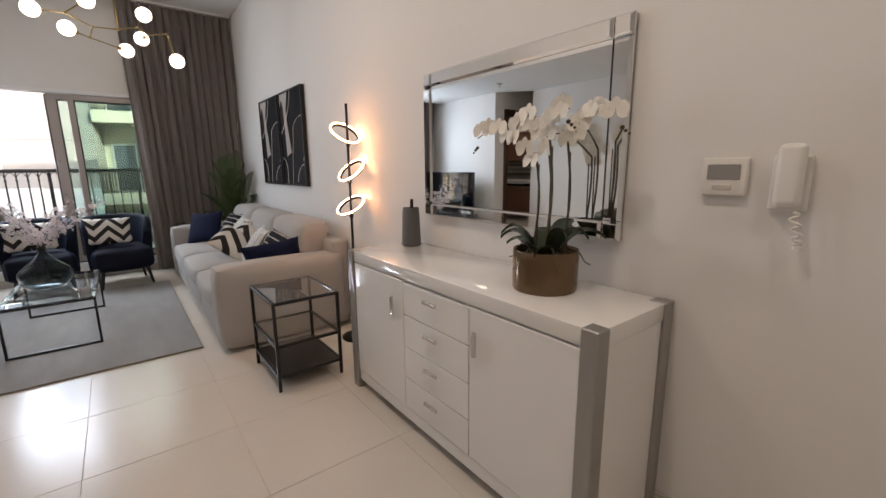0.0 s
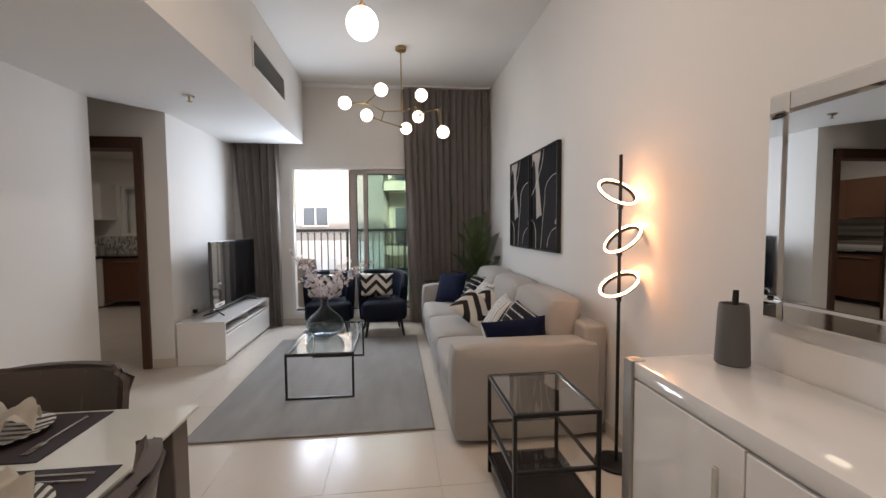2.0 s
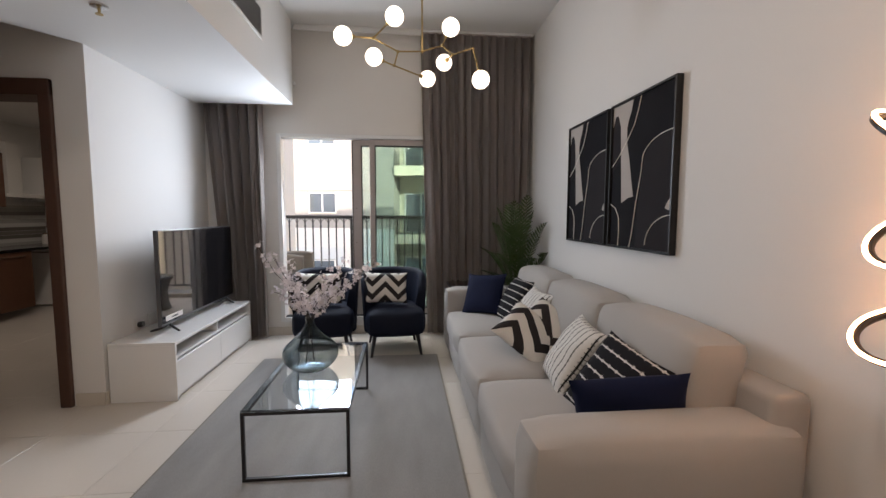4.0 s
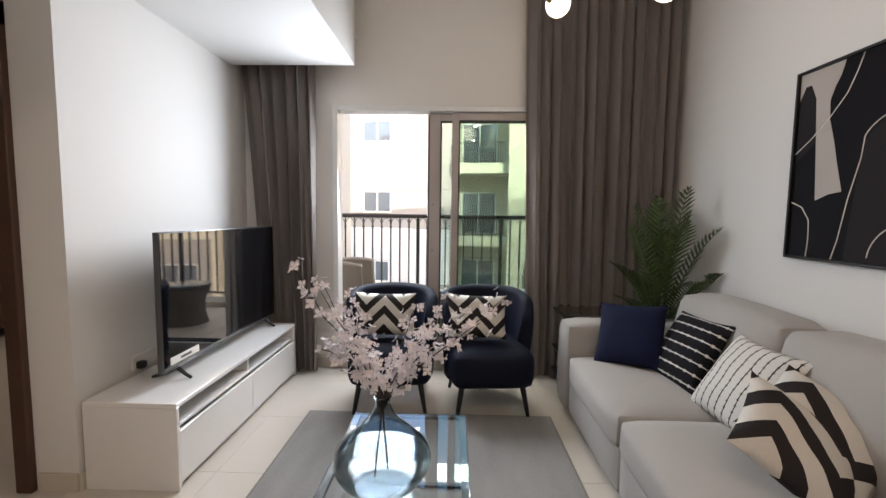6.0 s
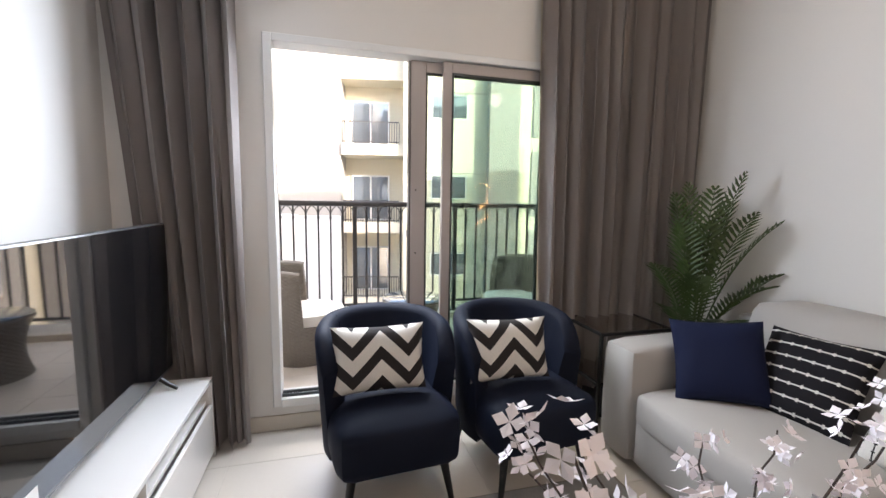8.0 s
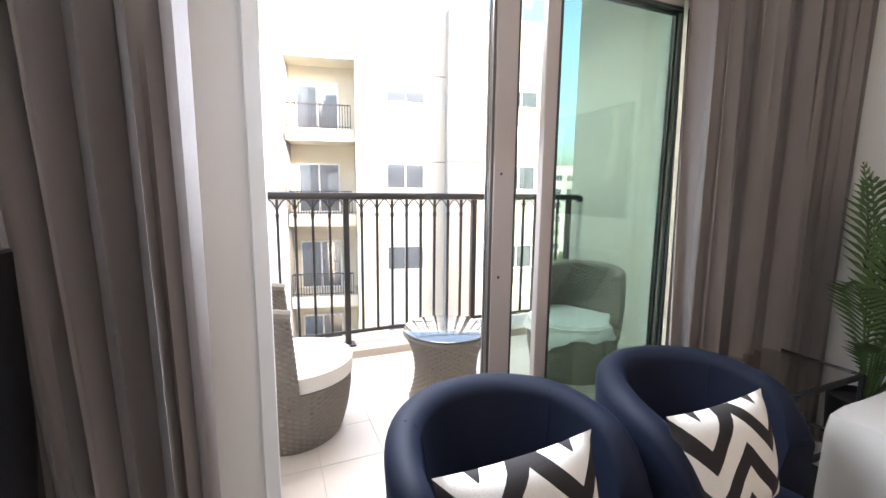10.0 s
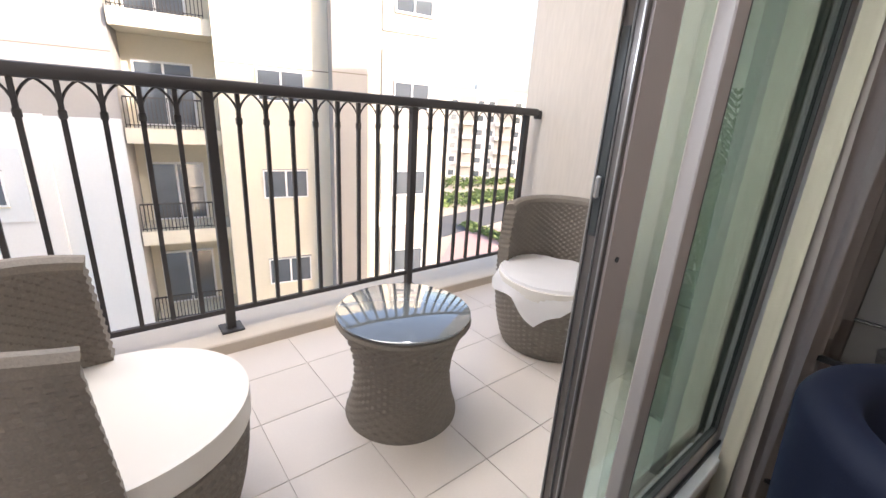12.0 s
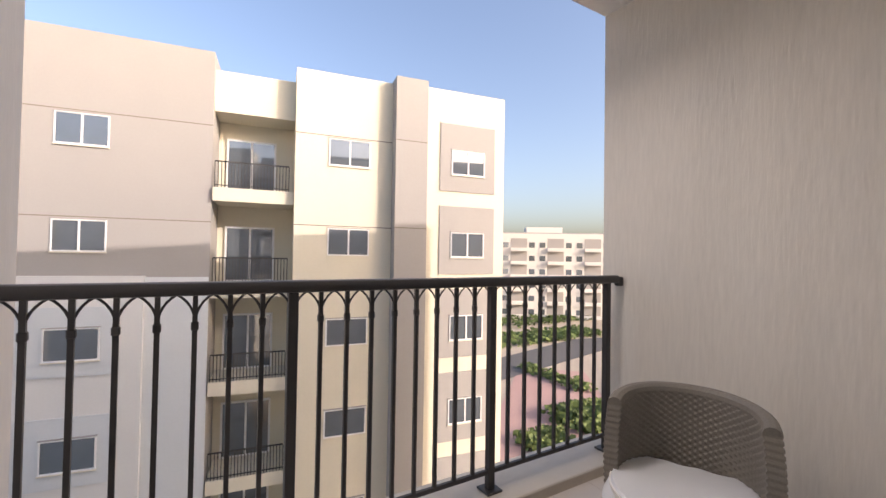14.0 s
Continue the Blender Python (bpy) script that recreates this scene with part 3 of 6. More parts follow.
def padded(x0, y0, z0, x1, y1, z1, r=0.045, crown=0.02, seed=0.0, cuts=7):
    """A stuffed block: rounded, subdivided, domed on its faces."""
    bm = boxed(x0, y0, z0, x1, y1, z1)
    bmesh.ops.subdivide_edges(bm, edges=bm.edges[:], cuts=cuts, use_grid_fill=True)
    c = Vector(((x0 + x1) / 2, (y0 + y1) / 2, (z0 + z1) / 2))
    h = Vector(((x1 - x0) / 2, (y1 - y0) / 2, (z1 - z0) / 2))
    for v in bm.verts:
        d = v.co - c
        q = Vector((max(-h.x + r, min(h.x - r, d.x)), max(-h.y + r, min(h.y - r, d.y)), max(-h.z + r, min(h.z - r, d.z))))
        e = d - q
        if e.length > 1e-9:
            e = e.normalized() * r
        f = Vector((1 - (d.x / h.x) ** 2, 1 - (d.y / h.y) ** 2, 1 - (d.z / h.z) ** 2))
        v.co = c + q + e
        v.co.x += math.copysign(crown * f.y * f.z, d.x) * (abs(d.x) / h.x) ** 3
        v.co.y += math.copysign(crown * f.x * f.z, d.y) * (abs(d.y) / h.y) ** 3
        v.co.z += math.copysign(crown * f.x * f.y, d.z) * (abs(d.z) / h.z) ** 3
    return soft(bm, 0.004, 5, seed)


sofa = thing("sofa", pose(0, 0, 0), "long light grey-beige three-seat fabric sofa against the wall", "sofa")
SY = [3.68, 4.47, 5.29, 6.11]
part("base", rounded(0.93, 3.50, 0.02, 1.84, 6.33, 0.20, 0.02), M_SOFA, sofa)
part("arm", padded(0.865, 3.45, 0.03, 1.80, 3.69, 0.625, 0.05, 0.012, 1.0), M_SOFA, sofa)
part("arm", padded(0.865, 6.12, 0.03, 1.80, 6.36, 0.625, 0.05, 0.012, 2.0), M_SOFA, sofa)
for i, (a, b) in enumerate(zip(SY, SY[1:])):
    part("seat_front", padded(0.88, a + 0.006, 0.05, 0.99, b - 0.006, 0.30, 0.03, 0.008, 3.0 + i), M_SOFA, sofa)
    part("seat_cushion", padded(0.865, a + 0.004, 0.25, 1.58, b - 0.004, 0.44, 0.05, 0.018, 5.0 + i), M_SOFA, sofa)
    bm = padded(1.44, a + 0.005, 0.40, 1.70, b - 0.005, 0.86, 0.06, 0.02, 8.0 + i)
    for v in bm.verts:
        v.co.x += (v.co.z - 0.40) * 0.24
    part("back_cushion", bm, M_SOFA, sofa)
part("back_frame", rounded(1.72, 3.52, 0.05, 1.875, 6.32, 0.72, 0.03), M_SOFA, sofa)


def cushion(name, m, w, h, t, mat, label, seed=0, peak=0.035):
    """A square cushion with pointed corners, in its own x (width) and y (height)."""
    N = 18
    bm = bmesh.new()
    grids = []
    for side in (1, -1):
        g = []
        for j in range(N + 1):
            row = []
            for i in range(N + 1):
                u, v = 2 * i / N - 1, 2 * j / N - 1
                edge = (1 - abs(u) ** 2.6) * (1 - abs(v) ** 2.6)
                pinch = 1 - 0.07 * (1 - abs(v) ** 2) * abs(u) ** 3
                pinch2 = 1 - 0.07 * (1 - abs(u) ** 2) * abs(v) ** 3
                z = side * t / 2 * max(edge, 0.0) ** 0.55
                z += 0.010 * noise.noise(Vector((u * 2.2 + seed, v * 2.2, side))) * edge
                row.append(bm.verts.new((w / 2 * u * pinch, h / 2 * v * pinch2, z)))
            g.append(row)
        grids.append(g)
    for s, g in enumerate(grids):
        for j in range(N):
            for i in range(N):
                f = (g[j][i], g[j][i + 1], g[j + 1][i + 1], g[j + 1][i])
                bm.faces.new(f if s == 0 else f[::-1])
    bmesh.ops.remove_doubles(bm, verts=bm.verts, dist=0.0008)
    ob = part(name, bm, mat, None, "", 80)
    ob.matrix_basis = m
    return tagged(ob, label, "cushion", "sofa cushions")


def standing(x, y, z, yaw, lean, spin=0.0):
    """Pose of a cushion that faces the way yaw points (0: -y), leaning back, turned in its plane."""
    return pose(x, y, z, 0, 0, yaw) @ pose(0, 0, 0, 90 - lean, 0, 0) @ pose(0, 0, 0, 0, 0, spin)


cushion("cushion", standing(1.19, 5.945, 0.62, -41, 30, 6), 0.39, 0.39, 0.13, M_NAVY_CLOTH, "plain navy blue square cushion standing by the sofa arm", 1)
cushion("cushion", standing(1.395, 5.71, 0.611, -85, 33, 2), 0.41, 0.41, 0.12, M_STRIPE_DARK, "black cushion with thin white stripes", 2)
cushion("cushion", standing(1.40, 5.27, 0.60, -88, 34, 90), 0.41, 0.41, 0.12, M_STRIPE_LIGHT, "white cushion with thin knotted black stripes", 3)
cushion("cushion", standing(1.40, 4.89, 0.590, -12, 52, -45), 0.38, 0.38, 0.11, M_CHEVRON_BOLD, "black and white chevron cushion behind another", 5)
cushion("cushion", standing(1.265, 4.825, 0.578, 21, 48, -58), 0.38, 0.38, 0.12, M_CHEVRON_BOLD, "black and white chevron cushion leaning on its corner", 4)
cushion("cushion", standing(1.355, 4.36, 0.597, -96, 34, 88), 0.40, 0.40, 0.13, M_STRIPE_LIGHT, "white cushion with knotted black lines leaning on the sofa back", 6)
cushion("cushion", standing(1.375, 3.95, 0.590, -78, 34, -9), 0.42, 0.40, 0.12, M_STRIPE_DARK, "black cushion with white knotted stripes", 7)
cushion("cushion", standing(1.335, 3.745, 0.590, -14, -19, 9), 0.43, 0.31, 0.11, M_NAVY_CLOTH, "plain navy blue oblong cushion by the near arm", 8)

rug = thing("rug", pose(0, 0, 0.001), "distressed grey low-pile rug under the coffee table", "rug")
bm = boxed(-0.80, 3.73, 0, 0.765, 6.11, 0.012)
bmesh.ops.subdivide_edges(bm, edges=bm.edges[:], cuts=20, use_grid_fill=True)
for v in bm.verts:
    if v.co.z > 0.006:
        v.co.z += 0.0015 * noise.noise(v.co * 6)
part("carpet", bm, M_RUG, rug)
bm = bmesh.new()
for a in ((-0.812, 3.722, 0, 0.777, 3.73, 0.011), (-0.812, 6.11, 0, 0.777, 6.118, 0.011), (-0.812, 3.73, 0, -0.80, 6.11, 0.011), (0.765, 3.73, 0, 0.777, 6.11, 0.011)):
    box(bm, *a)
part("edge_binding", bm, M_WICKER, rug)

# coffee table: two flat steel frames under a glass top
ct = thing("coffee_table", pose(0, 0, 0.013), "low glass coffee table on a black steel frame", "coffee table")
CX0, CX1, CY0, CY1, CZ = -0.33, 0.195, 4.30, 5.375, 0.355
part("glass_top", boxed(CX0, CY0, CZ, CX1, CY1, CZ + 0.008, 0.002), M_TABLE_GLASS, ct).visible_shadow = False
for y in (CY0 + 0.008, CY1 - 0.008):
    f = part("leg_frame", boxed(CX0, y - 0.008, 0, CX1, y + 0.008, 0.016), M_BLACK_METAL, ct)
    part("leg", boxed(CX0, y - 0.008, 0.016, CX0 + 0.016, y + 0.008, CZ - 0.016), M_BLACK_METAL, f)
    part("leg", boxed(CX1 - 0.016, y - 0.008, 0.016, CX1, y + 0.008, CZ - 0.016), M_BLACK_METAL, f)
    part("cross_bar", boxed(CX0, y - 0.008, CZ - 0.016, CX1, y + 0.008, CZ), M_BLACK_METAL, f)
for x in (CX0, CX1 - 0.03):
    part("side_bar", boxed(x, CY0 + 0.016, CZ - 0.016, x + 0.03, CY1 - 0.016, CZ - 0.001), M_BLACK_METAL, ct)

# vase with blossom branches
VZ = 0.013 + CZ + 0.0085
vase = thing("vase", pose(-0.11, 4.85, VZ), "wide smoked blue glass vase on the coffee table", "vase")
prof = [(0.06, 0.0), (0.11, 0.012), (0.152, 0.055), (0.168, 0.10), (0.158, 0.140), (0.12, 0.180), (0.085, 0.212), (0.052, 0.245), (0.034, 0.275), (0.027, 0.30), (0.026, 0.318)]
inner = [(r - 0.005, z + (0.006 if i == 0 else 0)) for i, (r, z) in enumerate(prof)][::-1]


def smooth_profile(p, k=4):
    out = []
    for i in range(len(p) - 1):
        a, b, c, d = p[max(i - 1, 0)], p[i], p[i + 1], p[min(i + 2, len(p) - 1)]
        for s in range(k):
            t = s / k
            out.append(tuple(0.5 * (2 * b[j] + (c[j] - a[j]) * t + (2 * a[j] - 5 * b[j] + 4 * c[j] - d[j]) * t * t + (3 * b[j] - a[j] - 3 * c[j] + d[j]) * t ** 3) for j in (0, 1)))
    return out + [p[-1]]


bm = lathe(bmesh.new(), smooth_profile(prof) + smooth_profile(inner), 56)
part("glass_body", bm, M_VASE, vase).visible_shadow = False
bm = sweep(bmesh.new(), [(0.0275 * math.cos(2 * math.pi * k / 40), 0.0275 * math.sin(2 * math.pi * k / 40), 0.321) for k in range(40)], 0.0035, 8, close=True)
part("rim", bm, M_VASE, vase).visible_shadow = False


def petal(bm, c, d, n, w, l):
    """One cupped petal from c outwards along d, with normal n."""
    s = d.cross(n).normalized() * w
    a = bm.verts.new(c)
    b = bm.verts.new(c + d * l * 0.55 + s + n * l * 0.10)
    e = bm.verts.new(c + d * l + n * l * 0.28)
    f = bm.verts.new(c + d * l * 0.55 - s + n * l * 0.10)
    bm.faces.new((a, b, e, f))


def flower(bm, c, n, size, petals=5, wide=0.42):
    n = n.normalized()
    u = n.orthogonal().normalized()
    v = n.cross(u)
    for k in range(petals):
        a = 2 * math.pi * k / petals
        petal(bm, c, (u * math.cos(a) + v * math.sin(a)).normalized(), n, size * wide, size)


rnd = random.Random(11)
bloss = bmesh.new()
blossom = thing("blossom_branches", pose(-0.11, 4.85, VZ + 0.009), "pale pink-white artificial blossom branches standing in the vase", "flowers")
tips = [(-0.26, -0.10, 0.76), (-0.22, 0.06, 0.68), (-0.16, -0.14, 0.70), (-0.12, 0.08, 0.64), (0.10, 0.10, 0.60), (0.22, -0.02, 0.66), (0.42, 0.03, 0.66),
        (0.16, -0.16, 0.58), (-0.17, 0.16, 0.56), (-0.05, -0.18, 0.55), (0.28, 0.12, 0.58), (-0.20, -0.02, 0.48), (0.14, 0.02, 0.48), (0.32, -0.10, 0.60)]
for tx, ty, tz in tips:
    pts = []
    mid = Vector((tx * 0.30, ty * 0.30, 0.30 + 0.12))
    p0, p1, p2 = Vector((-tx * 0.25, -ty * 0.2, 0.03)), mid, Vector((tx, ty, tz))
    neck = Vector((tx * 0.03, ty * 0.03, 0.30))
    steps = 12
    wet = 5 if len(pts) == 0 and abs(tx) < 0.12 else 1
    for k in range(5 - wet, 5):
        pts.append(p0.lerp(neck, k / 5))
    for k in range(steps + 1):
        t = k / steps
        pts.append(neck * (1 - t) ** 2 + mid * 2 * t * (1 - t) + p2 * t * t + Vector((rnd.gauss(0, 0.004), rnd.gauss(0, 0.004), 0)))
    part("twig", sweep(bmesh.new(), pts, [0.0035] * wet + [0.0032 - 0.0018 * k / steps for k in range(steps + 1)], 5), M_TWIG, blossom)
    for k in range(wet + 3, len(pts)):
        for _ in range(4):
            off = Vector((rnd.gauss(0, 1), rnd.gauss(0, 1), rnd.gauss(0.2, 1))).normalized()
            c = pts[k] + off * rnd.uniform(0.008, 0.045) + Vector((0, 0, 0))
            flower(bloss, c, off + Vector((0, -0.3, 0.3)), rnd.uniform(0.013, 0.021), 4, 0.40)
part("blossoms", bloss, M_PETAL_PINK, blossom, "pale pink-white small blossoms", None)


# armchairs
def tub_chair(m, label):
    ch = thing("armchair", m, label, "armchair", "navy armchairs")
    part("seat", padded(-0.265, -0.30, 0.20, 0.265, 0.26, 0.445, 0.06, 0.02, 2), M_NAVY, ch)
    # curved back: thick shell round three sides, highest behind
    bm = bmesh.new()
    cols, rows_n = 40, 18
    half = radians(112)

    def pt(k, f, outer):
        """Point on the outer or inner face; past f = 0.9 both roll over into one rounded edge."""
        a = math.pi / 2 - half + 2 * half * k / cols
        e = abs(k / cols - 0.5) * 2
        zt = 0.785 - 0.07 * max(0, (e - 0.45) / 0.55) ** 1.6 - 0.10 * max(0, (e - 0.8) / 0.2) ** 2
        g, th = min(f / 0.9, 1.0), max(0.0, (f - 0.9) / 0.1) * math.pi / 2
        z = 0.20 + (zt - 0.045 - 0.20) * g + 0.045 * math.sin(th)
        side = (1 if outer else -1) * math.cos(th)
        ox, oy, ix, iy = 0.295, 0.325, 0.165 + 0.055 * g ** 0.8, 0.150 + 0.085 * g ** 0.8
        rx = ((ox + ix) + side * (ox - ix)) / 2
        ry = ((oy + iy) + side * (oy - iy)) / 2
        flare = 1 + 0.10 * g
        return Vector((rx * flare * math.cos(a), 0.04 + ry * flare * math.sin(a), z))

    steps = [0.9 * i / 10 for i in range(11)] + [0.9 + 0.1 * i / 8 for i in range(1, 9)]
    grid = {}
    for outer in (1, 0):
        for i in range(rows_n + 1):
            for k in range(cols + 1):
                grid[outer, i, k] = bm.verts.new(pt(k, steps[i], outer))
    for outer in (1, 0):
        for i in range(rows_n):
            for k in range(cols):
                bm.faces.new((grid[outer, i, k], grid[outer, i, k + 1], grid[outer, i + 1, k + 1], grid[outer, i + 1, k]))
    for k in range(cols):
        bm.faces.new((grid[1, 0, k], grid[1, 0, k + 1], grid[0, 0, k + 1], grid[0, 0, k]))
    for i in range(rows_n - 1):
        for k in (0, cols):
            bm.faces.new((grid[1, i, k], grid[1, i + 1, k], grid[0, i + 1, k], grid[0, i, k]))
    bmesh.ops.remove_doubles(bm, verts=bm.verts, dist=0.0005)
    part("backrest", bm, M_NAVY, ch, "", 60)
    for k in (10, 30):
        seam = [pt(k, f, 0) for f in [0.45 + 0.55 * q / 12 for q in range(13)]]
        part("seam", sweep(bmesh.new(), seam, 0.0022, 5), M_NAVY, ch)
    for sx in (-1, 1):
        for sy in (-1, 1):
            a = Vector((sx * 0.20, sy * 0.22, 0.205))
            part("leg", tube(bmesh.new(), a, a + Vector((sx * 0.035, sy * 0.035, -0.205)), 0.020, 0.012, 12), M_BLACK_METAL, ch, "tapered black leg")
    return ch


tub_chair(pose(0.37, 6.34, 0.0, 0, 0, 6), "navy blue velvet tub armchair with tapered black legs")
tub_chair(pose(-0.30, 6.35, 0.0, 0, 0, 5), "navy blue velvet tub armchair with tapered black legs")
for x, y, yaw, sp in ((0.285, 6.295, 4, -2), (-0.345, 6.31, 4, -1)):
    ob = cushion("cushion", standing(x, y, 0.625, yaw, 16, sp), 0.43, 0.30, 0.12, M_CHEVRON, "oblong black and white chevron cushion on the armchair", 3 + x)
    ob["group"] = "armchair cushions"

# sideboard
sb = thing("sideboard", pose(0, 0, 0), "glossy white sideboard with grey corner posts, doors and drawers", "sideboard")
BX, B0, B1, BZ = 1.42, 0.966, 2.545, 0.834
part("body", boxed(BX + 0.025, B0 + 0.03, 0.07, 1.862, B1 - 0.03, 0.774, 0.003), M_WHITE_GLOSS, sb)
part("top", boxed(BX + 0.004, B0 + 0.002, 0.774, 1.868, B1 - 0.002, BZ, 0.004, 2), M_WHITE_GLOSS, sb)
part("plinth", boxed(BX + 0.01, B0 + 0.05, 0.05, BX + 0.028, B1 - 0.05, 0.115, 0.003), M_WHITE_GLOSS, sb)
part("end_panel", boxed(BX + 0.05, B0 + 0.006, 0.05, 1.82, B0 + 0.03, 0.774, 0.003), M_WHITE_GLOSS, sb)
for x0 in (BX - 0.006, 1.815):
    for y0 in (B0 - 0.006, B1 - 0.054):
        part("corner_post", boxed(x0, y0, 0, x0 + 0.06, y0 + 0.06, BZ + 0.003, 0.004), M_STEEL_GREY, sb, "grey metal corner post")
YD0, YD1, YD2, YD3 = B0 + 0.056, 1.514, 1.985, B1 - 0.056


def handle(parent, y, z, vertical):
    if vertical:
        part("handle", boxed(BX - 0.022, y - 0.009, z - 0.05, BX - 0.010, y + 0.009, z + 0.05, 0.002), M_CHROME, parent, "satin metal bar handle")
    else:
        part("handle", boxed(BX - 0.022, y - 0.046, z - 0.008, BX - 0.010, y + 0.046, z + 0.008, 0.002), M_CHROME, parent, "satin metal bar handle")


d = part("door", boxed(BX + 0.004, YD0, 0.12, BX + 0.022, YD1 - 0.003, 0.766, 0.002), M_WHITE_GLOSS, sb)
handle(d, YD1 - 0.05, 0.63, True)
d = part("door", boxed(BX + 0.004, YD2 + 0.003, 0.12, BX + 0.022, YD3, 0.766, 0.002), M_WHITE_GLOSS, sb)
handle(d, YD2 + 0.075, 0.63, True)
for k in range(4):
    z0, z1 = 0.12 + k * 0.1615, 0.12 + (k + 1) * 0.1615 - 0.004
    d = part("drawer", boxed(BX + 0.004, YD1 + 0.002, z0, BX + 0.022, YD2 - 0.002, z1, 0.002), M_WHITE_GLOSS, sb)
    handle(d, (YD1 + YD2) / 2, z0 + 0.112, False)

# mirror
mir = thing("wall_mirror", pose(0, 0, 0), "large rectangular wall mirror with a wide silvered border", "mirror")
MY0, MY1, MZ0, MZ1 = 1.165, 2.385, 1.015, 1.80
part("backing", boxed(1.862, MY0 + 0.004, MZ0 + 0.004, 1.879, MY1 - 0.004, MZ1 - 0.004), M_STEEL_GREY, mir)
part("mirror_glass", boxed(1.850, MY0 + 0.075, MZ0 + 0.075, 1.862, MY1 - 0.075, MZ1 - 0.075), M_MIRROR, mir)
B = 0.075


def strip(y0, z0, y1, z1):
    """A frame strip with chamfered edges."""
    bm = boxed(1.842, y0, z0, 1.862, y1, z1)
    front = [e for e in bm.edges if all(abs(v.co.x - 1.842) < 1e-6 for v in e.verts)]
    bmesh.ops.bevel(bm, geom=front, offset=0.011, segments=1, affect="EDGES")
    return bm


for a in ((MY0, MZ0 + B, MY0 + B - 0.002, MZ1 - B), (MY1 - B + 0.002, MZ0 + B, MY1, MZ1 - B), (MY0 + B, MZ1 - B + 0.002, MY1 - B, MZ1), (MY0 + B, MZ0, MY1 - B, MZ0 + B - 0.002),
          (MY0, MZ0, MY0 + B - 0.002, MZ0 + B - 0.002), (MY1 - B + 0.002, MZ0, MY1, MZ0 + B - 0.002), (MY0, MZ1 - B + 0.002, MY0 + B - 0.002, MZ1), (MY1 - B + 0.002, MZ1 - B + 0.002, MY1, MZ1)):
    part("frame_strip", strip(*a), M_MIRROR_EDGE, mir, "bevelled mirror strip", None)

# pictures
def picture(y0, y1, label):
    """Black framed abstract print; u runs from its left edge (towards +y) to the right, v upwards, both 0 to 1."""
    z0, z1 = 1.125, 2.047
    pic = thing("picture", pose(0, 0, 0), label, "picture", "abstract prints")
    w, h = y1 - y0, z1 - z0
    fw = 0.014
    for a in ((1.840, y0, z0, 1.878, y0 + fw, z1), (1.840, y1 - fw, z0, 1.878, y1, z1), (1.840, y0 + fw, z0, 1.878, y1 - fw, z0 + fw), (1.840, y0 + fw, z1 - fw, 1.878, y1 - fw, z1)):
        part("frame_bar", boxed(*a, bevel=0.0015), M_BLACK_METAL, pic)
    part("canvas", boxed(1.856, y0 + fw, z0 + fw, 1.876, y1 - fw, z1 - fw), M_CANVAS, pic)

    def P(u, v, d=0.0):
        return Vector((1.8545 - d, y1 - fw - u * (w - 2 * fw), z0 + fw + v * (h - 2 * fw)))

    def shape(name, uv, mat, d):
        bm = bmesh.new()
        f = bm.faces.new([bm.verts.new(P(u, v, d)) for u, v in uv])
        r = bmesh.ops.extrude_face_region(bm, geom=[f])
        for e in r["geom"]:
            if hasattr(e, "co"):
                e.co.x += 0.001
        part(name, bm, mat, pic)

    def arch(cx, cy, rx, ry, a0, a1, n=20):
        return [(cx + rx * math.cos(radians(a0 + (a1 - a0) * k / n)), cy + ry * math.sin(radians(a0 + (a1 - a0) * k / n))) for k in range(n + 1)]

    def line(uv):
        part("white_line", sweep(bmesh.new(), [P(u, v, 0.0012) for u, v in uv], 0.0028, 4), M_PETAL, pic)

    shape("charcoal_shape", arch(0.13, 0.80, 0.13, 0.17, 0, 180) + [(0.0, 0.52), (0.26, 0.66)], M_CANVAS2, 0.0)
    shape("pale_shape", [(0.0, 1.0), (0.37, 1.0), (0.34, 0.93), (0.30, 0.88), (0.27, 0.82), (0.28, 0.72), (0.33, 0.60), (0.37, 0.48), (0.42, 0.345), (0.32, 0.335), (0.21, 0.305), (0.19, 0.50), (0.17, 0.67), (0.15, 0.85), (0.10, 0.93), (0.05, 0.93), (0.0, 0.86)], M_PALE_PAINT, 0.001)
    shape("pale_shape", [(1.0, 0.34), (0.93, 0.29), (0.91, 0.26), (1.0, 0.24)], M_PALE_PAINT, 0.001)
    shape("charcoal_shape", [(0.47, 0.0)] + arch(1.0, 0.52, 0.46, 0.20, 180, 90, 14) + [(1.0, 0.0)], M_CANVAS2, -0.0003)
    line([(0.50, 1.0), (0.46, 0.92), (0.40, 0.83), (0.29, 0.74), (0.14, 0.64), (0.0, 0.57)])
    line([(0.38, 0.0), (0.42, 0.10), (0.47, 0.30), (0.54, 0.50)] + arch(0.96, 0.56, 0.42, 0.16, 165, 85, 12))
    line([(0.0, 0.30), (0.10, 0.27), (0.17, 0.20), (0.18, 0.10), (0.17, 0.0)])
    line(arch(1.0, 0.02, 0.36, 0.20, 178, 92, 14))
    return pic


picture(5.013, 5.682, "black framed abstract print of curves in black, charcoal and taupe")
picture(4.300, 4.972, "black framed abstract print of curves in black, charcoal and taupe")

# ring floor lamp
lamp = thing("floor_lamp", pose(1.755, 3.19, 0), "black floor lamp with three tilted glowing rings", "floor lamp")
part("base", lathe(bmesh.new(), [(0.11, 0), (0.115, 0.005), (0.115, 0.018), (0.10, 0.024), (0.012, 0.026), (0.011, 0.03)], 40), M_BLACK_METAL, lamp)
